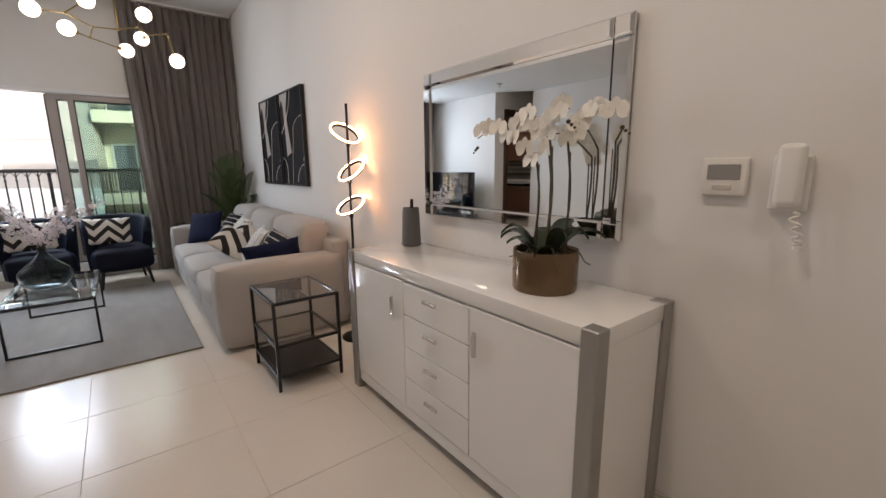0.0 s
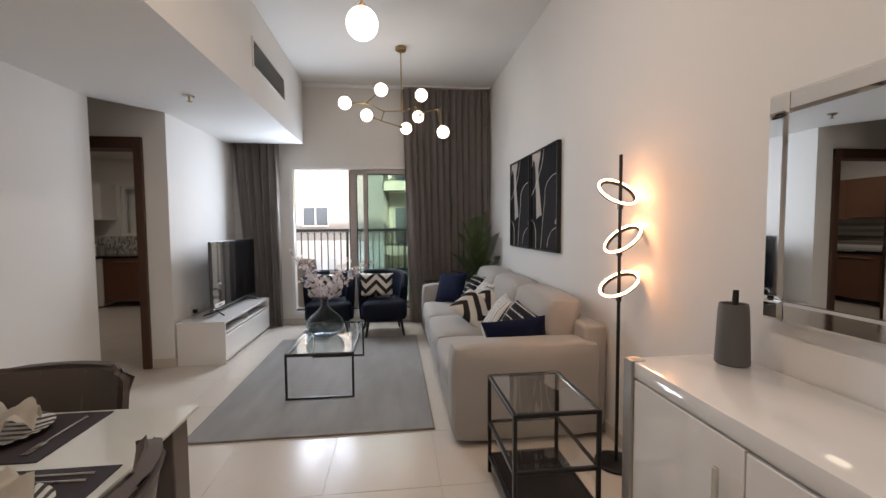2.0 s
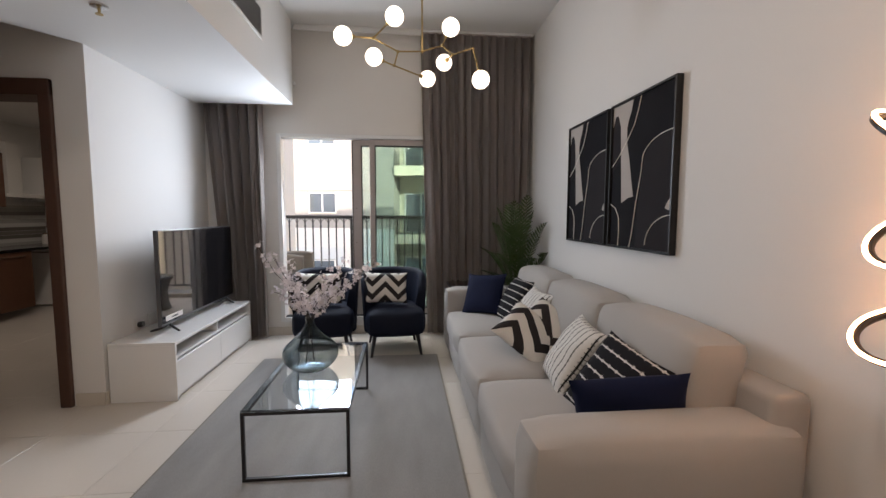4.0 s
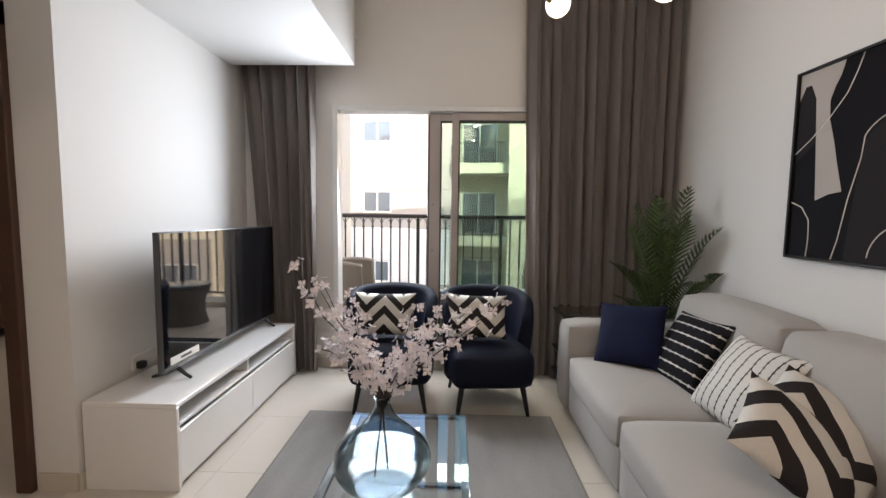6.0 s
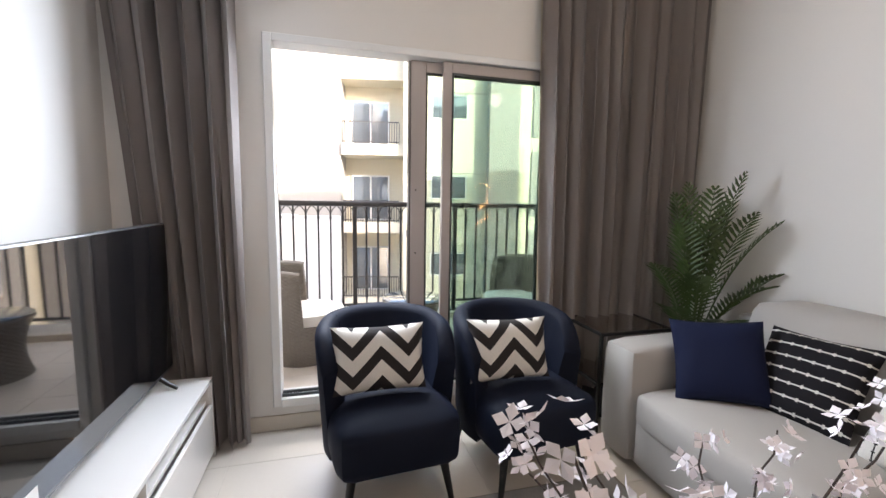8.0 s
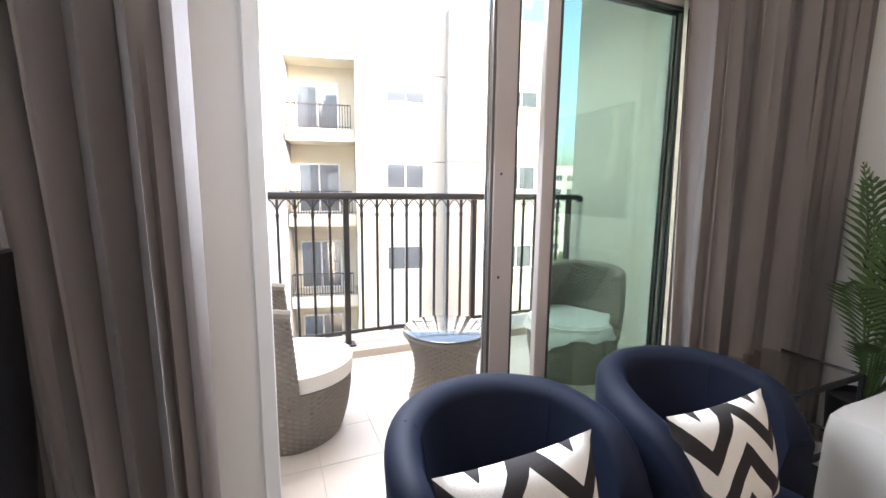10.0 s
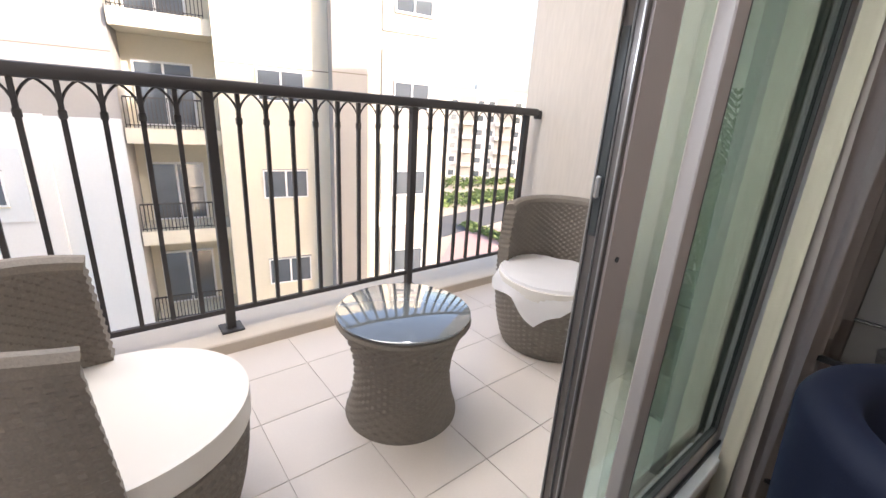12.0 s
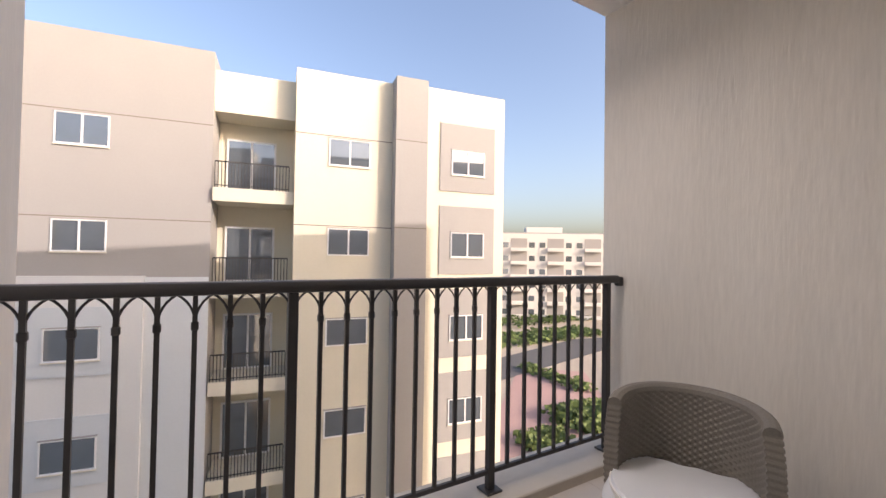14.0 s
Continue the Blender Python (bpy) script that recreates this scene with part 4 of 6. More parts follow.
part("pole", tube(bmesh.new(), (0, 0, 0.026), (0, 0, 1.735), 0.0095, None, 14), M_BLACK_METAL, lamp)
for z, tx, ty, dx in ((1.530, 30, 30, -0.014), (1.272, 26, -36, 0.026), (1.020, 24, -27, 0.008)):
    R = pose(dx, 0.01, z, 0, 0, -30) @ pose(0, 0, 0, 0, ty, 0) @ pose(0, 0, 0, tx, 0, 0)
    hoop = part("ring", sweep(bmesh.new(), [(0.100 * math.cos(a), 0.100 * math.sin(a), 0) for a in [2 * math.pi * k / 48 for k in range(48)]], 0.010, 8, close=True), M_BLACK_METAL, lamp, "dark metal ring")
    hoop.matrix_basis = R
    bm = bmesh.new()
    sweep(bm, [(0.108 * math.cos(a), 0.108 * math.sin(a), 0.009) for a in [2 * math.pi * k / 48 for k in range(48)]], 0.0055, 6, close=True)
    part("light_strip", bm, M_RING, hoop, "glowing warm light strip")
    part("joint", boxed(-0.012, -0.012, z - 0.09, 0.012, 0.012, z - 0.06, 0.003), M_BLACK_METAL, lamp)

# side tables of black tube with glass shelves
def side_table(m, w, d, h, label, levels):
    st = thing("side_table", m, label, "side table", "black framed side tables")
    t = 0.018
    for x in (0, w - t):
        for y in (0, d - t):
            part("leg", boxed(x, y, 0, x + t, y + t, h, 0.002), M_BLACK_METAL, st)
    for z, mat, nm in levels:
        for a in ((t, 0, z - t, w - t, t, z), (t, d - t, z - t, w - t, d, z), (0, t, z - t, t, d - t, z), (w - t, t, z - t, w, d - t, z)):
            part("shelf_bar", boxed(*a, bevel=0.002), M_BLACK_METAL, st)
        part(nm, boxed(t + 0.001, t + 0.001, z - 0.010, w - t - 0.001, d - t - 0.001, z - 0.002), mat, st).visible_shadow = nm == "dark_shelf"
    return st


side_table(pose(1.02, 2.72, 0), 0.40, 0.50, 0.545, "black metal side table with glass shelves beside the sofa", ((0.545, M_SIDE_GLASS, "glass_top"), (0.29, M_SIDE_GLASS, "glass_shelf"), (0.105, M_BLACK_METAL, "dark_shelf")))
side_table(pose(0.93, 6.46, 0), 0.50, 0.40, 0.60, "black metal corner side table behind the sofa arm", ((0.60, M_SIDE_GLASS, "glass_top"), (0.30, M_SIDE_GLASS, "glass_shelf"), (0.11, M_BLACK_METAL, "dark_shelf")))

# objects on the sideboard
hold = thing("brush_holder", pose(1.775, 2.43, BZ + 0.0005), "dark grey ceramic holder with a black handle standing in it", "holder")
bm = lathe(bmesh.new(), [(0.055, 0.0), (0.058, 0.004), (0.050, 0.20), (0.047, 0.225), (0.042, 0.225), (0.044, 0.19), (0.020, 0.185)], 32)
part("cup", bm, M_HOLDER, hold)
part("handle", tube(bmesh.new(), (0.004, 0, 0.186), (0.008, 0, 0.275), 0.012, 0.010, 12), M_BLACK_METAL, hold)

orch = thing("orchid", pose(1.665, 1.350, BZ + 0.001), "white artificial orchids in a round bronze pot on the sideboard", "plant")
part("pot", lathe(bmesh.new(), smooth_profile([(0.115, 0.0), (0.121, 0.006), (0.122, 0.08), (0.122, 0.146), (0.118, 0.149), (0.112, 0.146), (0.112, 0.132), (0.02, 0.132)], 2), 48), M_POT, orch, "bronze metallic pot")
rnd = random.Random(5)


def strap_leaf(bm, base, direction, length, width, lift):
    n = 9
    d = Vector(direction).normalized()
    s = d.cross(Vector((0, 0, 1))).normalized()
    rows = []
    for i in range(n + 1):
        f = i / n
        c = Vector(base) + d * length * f + Vector((0, 0, lift * math.sin(f * math.pi * 0.62) - 0.05 * f * f))
        wd = width * (math.sin(min(1, f * 1.15 + 0.12) * math.pi)) ** 0.6 if f < 0.96 else 0.003
        rows.append([bm.verts.new(c - s * wd + Vector((0, 0, 0.012))), bm.verts.new(c), bm.verts.new(c + s * wd + Vector((0, 0, 0.012)))])
    for a, b in zip(rows, rows[1:]):
        for k in range(2):
            bm.faces.new((a[k], a[k + 1], b[k + 1], b[k]))


for k in range(9):
    a = 2 * math.pi * k / 9 + rnd.uniform(-0.2, 0.2)
    bm = bmesh.new()
    strap_leaf(bm, (0.03 * math.cos(a), 0.03 * math.sin(a), 0.125), (math.cos(a), math.sin(a), 0), rnd.uniform(0.13, 0.19), rnd.uniform(0.030, 0.046), rnd.uniform(0.06, 0.15))
    part("leaf", bm, M_LEAF_DARK, orch, "", 60)
for k in range(6):
    a = 2 * math.pi * k / 6 + rnd.uniform(-0.3, 0.3)
    pts = [Vector((0.06 * math.cos(a) * (1 + q), 0.06 * math.sin(a) * (1 + q), 0.145 + 0.03 * math.sin(q * 3) - 0.01 * q)) + Vector((rnd.gauss(0, 0.006), rnd.gauss(0, 0.006), 0)) for q in [j / 3 for j in range(6)]]
    part("root", sweep(bmesh.new(), pts, 0.0025, 5), M_STEM, orch)
for sx, sy, top, ex, ey in ((0.01, 0.06, 0.565, -0.03, 0.30), (0.03, 0.02, 0.595, 0.0, 0.16), (-0.03, -0.03, 0.625, -0.06, -0.11), (0.02, -0.07, 0.605, 0.02, -0.18)):
    pts = [(sx, sy, 0.13)]
    for q in range(1, 8):
        f = q / 7
        pts.append((sx + 0.008 * math.sin(f * 4), sy + 0.008 * math.cos(f * 5), 0.13 + (top - 0.20) * f))
    tip = Vector(pts[-1])
    end = Vector((sx + ex, sy + ey, top - 0.03))
    arc = [tip.lerp(end, f) + Vector((0, 0, 0.085 * math.sin(f * math.pi * 0.85))) for f in [j / 7 for j in range(1, 8)]]
    part("stem", sweep(bmesh.new(), pts + arc, [0.0045] * 8 + [0.004 - 0.0003 * j for j in range(7)], 6), M_STEM, orch)
    part("stake", tube(bmesh.new(), (sx + 0.012, sy, 0.13), (sx + 0.012, sy + 0.003, top - 0.10), 0.003, None, 6), M_STEM, orch)
    for q, c in enumerate([tip] + arc[:-1]):
        bm = bmesh.new()
        n = Vector((-1.0, rnd.uniform(-0.6, 0.3), rnd.uniform(-0.1, 0.35))).normalized()
        u, v = n.orthogonal().normalized(), None
        v = n.cross(u)
        size = rnd.uniform(0.031, 0.041)
        cc = c + n * 0.02 + Vector((0, rnd.uniform(-0.012, 0.012), rnd.uniform(-0.03, 0.02)))
        up = (Vector((0, 0, 1)) - n * n.z).normalized()
        rt = up.cross(n)
        for ang, ww in ((90, 0.42), (215, 0.42), (325, 0.42), (12, 0.80), (168, 0.80)):
            dd = (rt * math.cos(radians(ang)) + up * math.sin(radians(ang))).normalized()
            s = dd.cross(n).normalized()
            ring = [bm.verts.new(cc + dd * size * l + s * size * ww * wq + n * size * 0.18 * math.sin(l * 2)) for l, wq in ((0.05, 0.12), (0.45, 0.75), (0.8, 0.7), (1.02, 0.25), (1.02, -0.25), (0.8, -0.7), (0.45, -0.75), (0.05, -0.12))]
            bm.faces.new(ring)
        part("flower", bm, M_PETAL, orch, "white orchid flower", 60)
    buds = bmesh.new()
    for j in range(3):
        bmesh.ops.create_icosphere(buds, subdivisions=1, radius=0.008 - 0.0015 * j, matrix=Matrix.Translation(end + Vector((0, 0.012 * j * (1 if ey > 0 else -1), -0.010 * j))))
    part("buds", buds, M_STEM, orch)

# wall controls
th = thing("thermostat", pose(0, 0, 0), "white wall thermostat with a grey display", "thermostat")
part("housing", boxed(1.856, 0.793, 1.200, 1.879, 0.914, 1.312, 0.006, 3), M_PLASTIC_WHITE, th)
part("display", boxed(1.853, 0.81, 1.248, 1.8565, 0.897, 1.292, 0.001), M_STEEL_GREY, th)
part("buttons", boxed(1.853, 0.83, 1.218, 1.8565, 0.88, 1.230, 0.001), M_SKIRT, th)
ic = thing("intercom", pose(0, 0, 0), "white wall intercom with handset and coiled cord", "intercom")
part("housing", boxed(1.858, 0.650, 1.165, 1.879, 0.738, 1.315, 0.008, 3), M_PLASTIC_WHITE, ic)
bm = bmesh.new()
box(bm, 1.822, 0.660, 1.178, 1.858, 0.722, 1.345, 0.016, 4)
part("handset", bm, M_PLASTIC_WHITE, ic)
box_c = [(1.84 + 0.010 * math.cos(k * 1.1), 0.672 - 0.010 * math.sin(k * 1.1) - 0.02 * math.sin(k * 0.05), 1.165 - 0.098 * math.sin(k / 60 * math.pi)) for k in range(61)]
part("cord", sweep(bmesh.new(), box_c, 0.0035, 5), M_PLASTIC_WHITE, ic, "coiled white cord")

# television stand and television
ts = thing("television_stand", pose(0, 0, 0), "low glossy white television stand with an open shelf", "television stand")
TX0, TX1, TY0, TY1, TZ = -1.595, -1.145, 5.30, 6.75, 0.428
part("top", boxed(TX0, TY0, TZ - 0.022, TX1, TY1, TZ, 0.002), M_WHITE_GLOSS, ts)
part("side_panel", boxed(TX0, TY0, 0.0, TX1, TY0 + 0.02, TZ - 0.0225, 0.002), M_WHITE_GLOSS, ts)
part("side_panel", boxed(TX0, TY1 - 0.02, 0.0, TX1, TY1, TZ - 0.0225, 0.002), M_WHITE_GLOSS, ts)
part("shelf", boxed(TX0, TY0 + 0.0205, 0.29, TX1 - 0.03, TY1 - 0.0205, 0.308, 0.001), M_WHITE_GLOSS, ts)
part("divider", boxed(TX0, 6.02, 0.3085, TX1 - 0.03, 6.038, TZ - 0.0225), M_WHITE_GLOSS, ts)
part("back_panel", boxed(TX0, TY0 + 0.0205, 0.03, TX0 + 0.008, TY1 - 0.0205, TZ - 0.0225), M_WHITE_GLOSS, ts)
for a, b in ((TY0 + 0.021, 6.024), (6.027, TY1 - 0.021)):
    part("drawer_front", boxed(TX1 - 0.020, a, 0.035, TX1 - 0.002, b, 0.287, 0.002), M_WHITE_GLOSS, ts)
part("plinth", boxed(TX0, TY0 + 0.021, 0.0, TX1 - 0.03, TY1 - 0.021, 0.034), M_WHITE_GLOSS, ts)
tv = thing("television", pose(0, 0, 0), "large flat black television on splayed feet, switched off", "television")
part("panel", boxed(-1.352, 5.471, 0.495, -1.322, 6.760, 1.213, 0.004, 2), M_TV_EDGE, tv)
part("screen", boxed(-1.322, 5.479, 0.512, -1.3195, 6.752, 1.206), M_SCREEN, tv)
part("rear_box", boxed(-1.395, 5.68, 0.56, -1.352, 6.55, 0.98, 0.015, 2), M_BLACK_METAL, tv)
part("sticker", boxed(-1.3195, 5.52, 0.525, -1.3185, 5.76, 0.565), M_PLASTIC_WHITE, tv, "white paper sticker")
part("sticker_print", boxed(-1.3185, 5.60, 0.537, -1.3181, 5.69, 0.550), M_TV_EDGE, tv)
for y in (5.60, 6.63):
    ft = part("foot", sweep(bmesh.new(), [(-1.477, y, 0.4325), (-1.40, y, 0.455), (-1.34, y, 0.490)], [0.008, 0.010, 0.012], 8), M_BLACK_METAL, tv)
    part("toe", sweep(bmesh.new(), [(-1.264, y, 0.4325), (-1.30, y, 0.455), (-1.34, y, 0.490)], [0.008, 0.010, 0.012], 8), M_BLACK_METAL, ft)
so = thing("wall_socket", pose(0, 0, 0), "white double wall socket with a black plug in it", "socket")
part("plate", boxed(XL + 0.0005, 5.62, 0.45, XL + 0.010, 5.77, 0.53, 0.003), M_PLASTIC_WHITE, so)
part("plate", boxed(XL + 0.0005, 5.79, 0.45, XL + 0.010, 5.87, 0.53, 0.003), M_PLASTIC_WHITE, so)
part("plug", boxed(XL + 0.010, 5.64, 0.455, XL + 0.05, 5.68, 0.495, 0.008, 2), M_BLACK_METAL, so, "black plug")

# curtains
def curtain(x0, x1, y, z0, z1, folds, label, seed, gather=0.0, deep=0.050):
    cu = thing("curtain", pose(0, 0, 0), label, "curtain", "pleated curtains")
    rnd = random.Random(seed)
    cols, rows_n = folds * 14, 28
    ph = [rnd.uniform(-0.5, 0.5) for _ in range(folds + 2)]
    am = [rnd.uniform(0.6, 1.25) for _ in range(folds + 2)]
    bm = bmesh.new()
    grid = []
    for j in range(rows_n + 1):
        f = j / rows_n
        z = z0 + (z1 - z0) * f
        row = []
        for i in range(cols + 1):
            s = i / cols
            k = s * folds
            n = int(k)
            depth = deep * am[n] * (0.85 + 0.15 * math.sin(f * 3 + ph[n] * 4))
            wob = 0.25 * math.sin(f * 2.6 + ph[n] * 6) * (1 - f)
            yy = y + depth * math.sin(2 * math.pi * (k + wob * 0.5)) + 0.012 * math.sin(2 * math.pi * k * 2.3 + f * 2)
            xx = x0 + (x1 - x0) * s + 0.012 * math.sin(4 * math.pi * k)
            xx += gather * (1 - f) * (1 - s)
            row.append(bm.verts.new((xx, yy, z)))
        grid.append(row)
    for a, b in zip(grid, grid[1:]):
        for i in range(cols):
            bm.faces.new((a[i], a[i + 1], b[i + 1], b[i]))
    bmesh.ops.solidify(bm, geom=bm.faces[:], thickness=0.004)
    part("cloth", bm, M_CURTAIN, cu, "", 70)
    head = bmesh.new()
    box(head, x0, y - 0.012, z1 - 0.002, x1, y + 0.012, z1 + 0.012)
    part("heading_tape", head, M_CURTAIN, cu)
    return cu


curtain(-1.59, -0.985, 6.825, 0.015, 2.66, 6, "floor-length grey-brown pleated curtain drawn to the side", 3, 0.20, 0.066)
tall = curtain(0.655, 1.84, 6.82, 0.015, 3.235, 13, "tall grey-brown pleated curtain drawn to the wall", 7, 0.07)
bm = bmesh.new()
for k in range(13):
    f = k / 12
    x = 0.655 + 0.07 * (1 - f) + 0.006 * math.sin(5 * f)
    for q in range(5):
        bm.verts.new((x + 0.045 * q / 4, 6.845 + 0.050 * q / 4 + 0.006 * math.sin(2.2 * q), 0.02 + 3.20 * f))
bm.verts.ensure_lookup_table()
for k in range(12):
    for q in range(4):
        bm.faces.new([bm.verts[i] for i in (5 * k + q, 5 * k + q + 1, 5 * k + q + 6, 5 * k + q + 5)])
bmesh.ops.solidify(bm, geom=bm.faces[:], thickness=0.003)
part("lining", bm, M_LINING, tall, "cream blackout lining at the edge", 70)
tr = thing("curtain_track", pose(0, 0, 0), "white ceiling curtain track over the balcony door", "curtain track")
part("rail", boxed(XS + 0.01, 6.80, 3.248, 1.87, 6.84, ZC - 0.001, 0.002), M_FRAME_WHITE, tr)
part("fascia", boxed(XS + 0.01, 6.77, 3.20, 0.66, 6.785, 3.235, 0.002), M_FRAME_WHITE, tr)
part("bracket", boxed(XS + 0.3, 6.785, 3.21, XS + 0.33, 6.80, ZC - 0.001), M_FRAME_WHITE, tr)
tr2 = thing("curtain_track", pose(0, 0, 0), "white curtain track hidden behind the lowered ceiling", "curtain track")
part("rail", boxed(XL + 0.003, 6.80, 2.673, XS, 6.84, 2.70), M_FRAME_WHITE, tr2)
part("end_stop", boxed(XL + 0.001, 6.81, 2.67, XL + 0.003, 6.83, 2.70), M_FRAME_WHITE, tr2)

# palm in the corner
palm = thing("palm_plant", pose(1.65, 6.54, 0), "artificial green palm in a dark pot in the corner", "plant")
part("pot", lathe(bmesh.new(), [(0.10, 0), (0.105, 0.01), (0.13, 0.40), (0.135, 0.42), (0.125, 0.42), (0.12, 0.39), (0.02, 0.38)], 28), M_BLACK_METAL, palm)
rnd = random.Random(21)
fronds = [(280, 0.30, 0.6, 1.22), (300, 0.52, 0.6, 0.98), (262, 0.50, 0.6, 1.02), (235, 0.34, 0.6, 1.14), (205, 0.40, 0.6, 0.96), (180, 0.28, 0.6, 1.10), (310, 0.62, 0.5, 0.70), (270, 0.62, 0.5, 0.66),
          (225, 0.60, 0.5, 0.70), (190, 0.52, 0.5, 0.72), (90, 0.16, 0.6, 1.16), (350, 0.22, 0.6, 1.06), (245, 0.18, 0.6, 0.92), (250, 0.58, 0.4, 0.46), (205, 0.56, 0.4, 0.50), (300, 0.60, 0.4, 0.46)]
for deg, out, ln, h in fronds:
    a = radians(deg)
    d = Vector((math.cos(a), math.sin(a), 0))
    base = Vector((0.02 * d.x, 0.02 * d.y, 0.38))
    top = d * out * 0.75 + Vector((0, 0, h + 0.32))
    ctrl = d * out * 0.22 + Vector((0, 0, 0.38 + (h - 0.06) * 0.62))
    lim = 0.21
    pts = []
    for k in range(15):
        t = k / 14
        p = base * (1 - t) ** 2 + ctrl * 2 * t * (1 - t) + top * t * t - Vector((0, 0, 0.10 * out * t ** 4))
        p.x, p.y = min(p.x, lim), min(p.y, 0.17)
        pts.append(p)
    fr = part("frond_stem", sweep(bmesh.new(), pts, [0.006 - 0.0003 * k for k in range(15)], 5), M_PALM, palm)
    bm = bmesh.new()
    n = 17
    for k in range(n):
        t = 0.36 + 0.64 * k / (n - 1)
        q = t * 14
        i = min(int(q), 13)
        p = pts[i].lerp(pts[i + 1], q - i)
        dr = (pts[i + 1] - pts[i]).normalized()
        sd = dr.cross(Vector((0, 0, 1)))
        sd = sd.normalized() if sd.length > 0.05 else Vector((-d.y, d.x, 0))
        up = sd.cross(dr).normalized()
        L = 0.155 * (math.sin((0.12 + 0.85 * k / (n - 1)) * math.pi) ** 0.7) * rnd.uniform(0.9, 1.1)
        for s in (-1, 1):
            dd = (sd * s * 0.85 + dr * 0.75 + up * 0.12).normalized()
            w = dr * 0.012
            tip = p + dd * L - Vector((0, 0, 0.05 * L))
            mid = p + dd * L * 0.45 + up * 0.006
            for vv in (tip, mid):
                vv.x, vv.y = min(vv.x, lim), min(vv.y, 0.20)
            v = [bm.verts.new(p - w * 0.5), bm.verts.new(mid - w * 1.1), bm.verts.new(tip), bm.verts.new(mid + w * 1.1), bm.verts.new(p + w * 0.5)]
            bm.faces.new(v)
    part("frond_blade", bm, M_PALM, fr, "", None)

# ceiling lights
chan = thing("chandelier", pose(0.617, 5.62, 0), "brass branching chandelier with seven glowing opal globes", "chandelier")
part("canopy", lathe(bmesh.new(), [(0.055, ZC - 0.035), (0.058, ZC - 0.03), (0.058, ZC - 0.002), (0.05, ZC - 0.001)], 32), M_BRASS, chan)
part("stem", tube(bmesh.new(), (0, 0, 2.60), (0, 0, ZC - 0.03), 0.007, None, 12), M_BRASS, chan)
C = Vector((0.617, 5.62, 0))
HUB, J1, J2, J3, J4, J5, J6 = [Vector(v) - C for v in ((0.617, 5.62, 2.60), (0.43, 5.60, 2.585), (0.25, 5.52, 2.645), (0.40, 5.66, 2.50), (0.77, 5.58, 2.635), (0.86, 5.66, 2.60), (1.00, 5.52, 2.60))]
GL = [Vector(v) - C for v in ((0.04, 5.42, 2.612), (0.41, 5.36, 2.735), (0.245, 5.62, 2.545), (0.672, 5.86, 2.47), (0.825, 5.48, 2.73), (0.81, 5.84, 2.60), (1.045, 5.42, 2.338))]
for a, b in ((HUB, J1), (J1, J2), (J1, J3), (HUB, J4), (J4, J5), (J5, J6), (J2, GL[0]), (J2, GL[1]), (J3, GL[2]), (J3, GL[3]), (J4, GL[4]), (J5, GL[5]), (J6, GL[6])):
    part("arm", tube(bmesh.new(), a, b, 0.006, None, 10), M_BRASS, chan)
for j in (HUB, J1, J2, J3, J4, J5, J6):
    bm = bmesh.new()
    bmesh.ops.create_icosphere(bm, subdivisions=2, radius=0.013, matrix=Matrix.Translation(j))
    part("joint", bm, M_BRASS, chan)
for g, j in zip(GL, (J2, J2, J3, J3, J4, J5, J6)):
    bm = bmesh.new()
    bmesh.ops.create_uvsphere(bm, u_segments=24, v_segments=14, radius=0.066, matrix=Matrix.Translation(g))
    gl = part("globe", bm, M_GLOBE, chan, "glowing opal glass globe", 60)
    d = (j - g).normalized()
    part("cap", tube(bmesh.new(), g + d * 0.058, g + d * 0.085, 0.020, 0.014, 16), M_BRASS, gl)
pen = thing("pendant_lamp", pose(0.345, 3.70, 0), "single opal globe pendant on a brass rod", "pendant lamp")
part("canopy", lathe(bmesh.new(), [(0.05, ZC - 0.03), (0.053, ZC - 0.002), (0.05, ZC - 0.001)], 28), M_BRASS, pen)
part("rod", tube(bmesh.new(), (0, 0, 2.69), (0, 0, ZC - 0.03), 0.006, None, 10), M_BRASS, pen)
bm = bmesh.new()
bmesh.ops.create_uvsphere(bm, u_segments=28, v_segments=16, radius=0.098, matrix=Matrix.Translation((0, 0, 2.60)))
part("globe", bm, M_GLOBE, pen, "glowing opal glass globe", 60)
part("cap", lathe(bmesh.new(), [(0.026, 2.69), (0.026, 2.71), (0.008, 2.735)], 16), M_BRASS, pen)

# vent grille and sprinkler on the lowered ceiling
vent = thing("air_vent", pose(0, 0, 0), "grey slatted air conditioning grille in the lowered ceiling face", "air vent")
VY0, VY1, VZ0, VZ1 = 4.78, 5.81, 2.71, 2.965
part("backing", boxed(XS + 0.0005, VY0 + 0.02, VZ0 + 0.02, XS + 0.002, VY1 - 0.02, VZ1 - 0.02), M_BLACK_METAL, vent)
for a in ((VY0, VZ0, VY1, VZ0 + 0.022), (VY0, VZ1 - 0.022, VY1, VZ1), (VY0, VZ0 + 0.022, VY0 + 0.022, VZ1 - 0.022), (VY1 - 0.022, VZ0 + 0.022, VY1, VZ1 - 0.022)):
    part("frame_bar", boxed(XS + 0.0005, a[0], a[1], XS + 0.012, a[2], a[3], 0.002), M_CEIL, vent)
for k in range(14):
    z = VZ0 + 0.032 + k * (VZ1 - VZ0 - 0.06) / 13
    bm = boxed(XS + 0.003, VY0 + 0.023, z - 0.002, XS + 0.014, VY1 - 0.023, z + 0.003)
    for v in bm.verts:
        if v.co.x > XS + 0.01:
            v.co.z -= 0.007
    part("slat", bm, M_STEEL_GREY, vent)
spr = thing("sprinkler", pose(-1.138, 4.734, 0), "small ceiling sprinkler head with a chrome plate", "sprinkler")
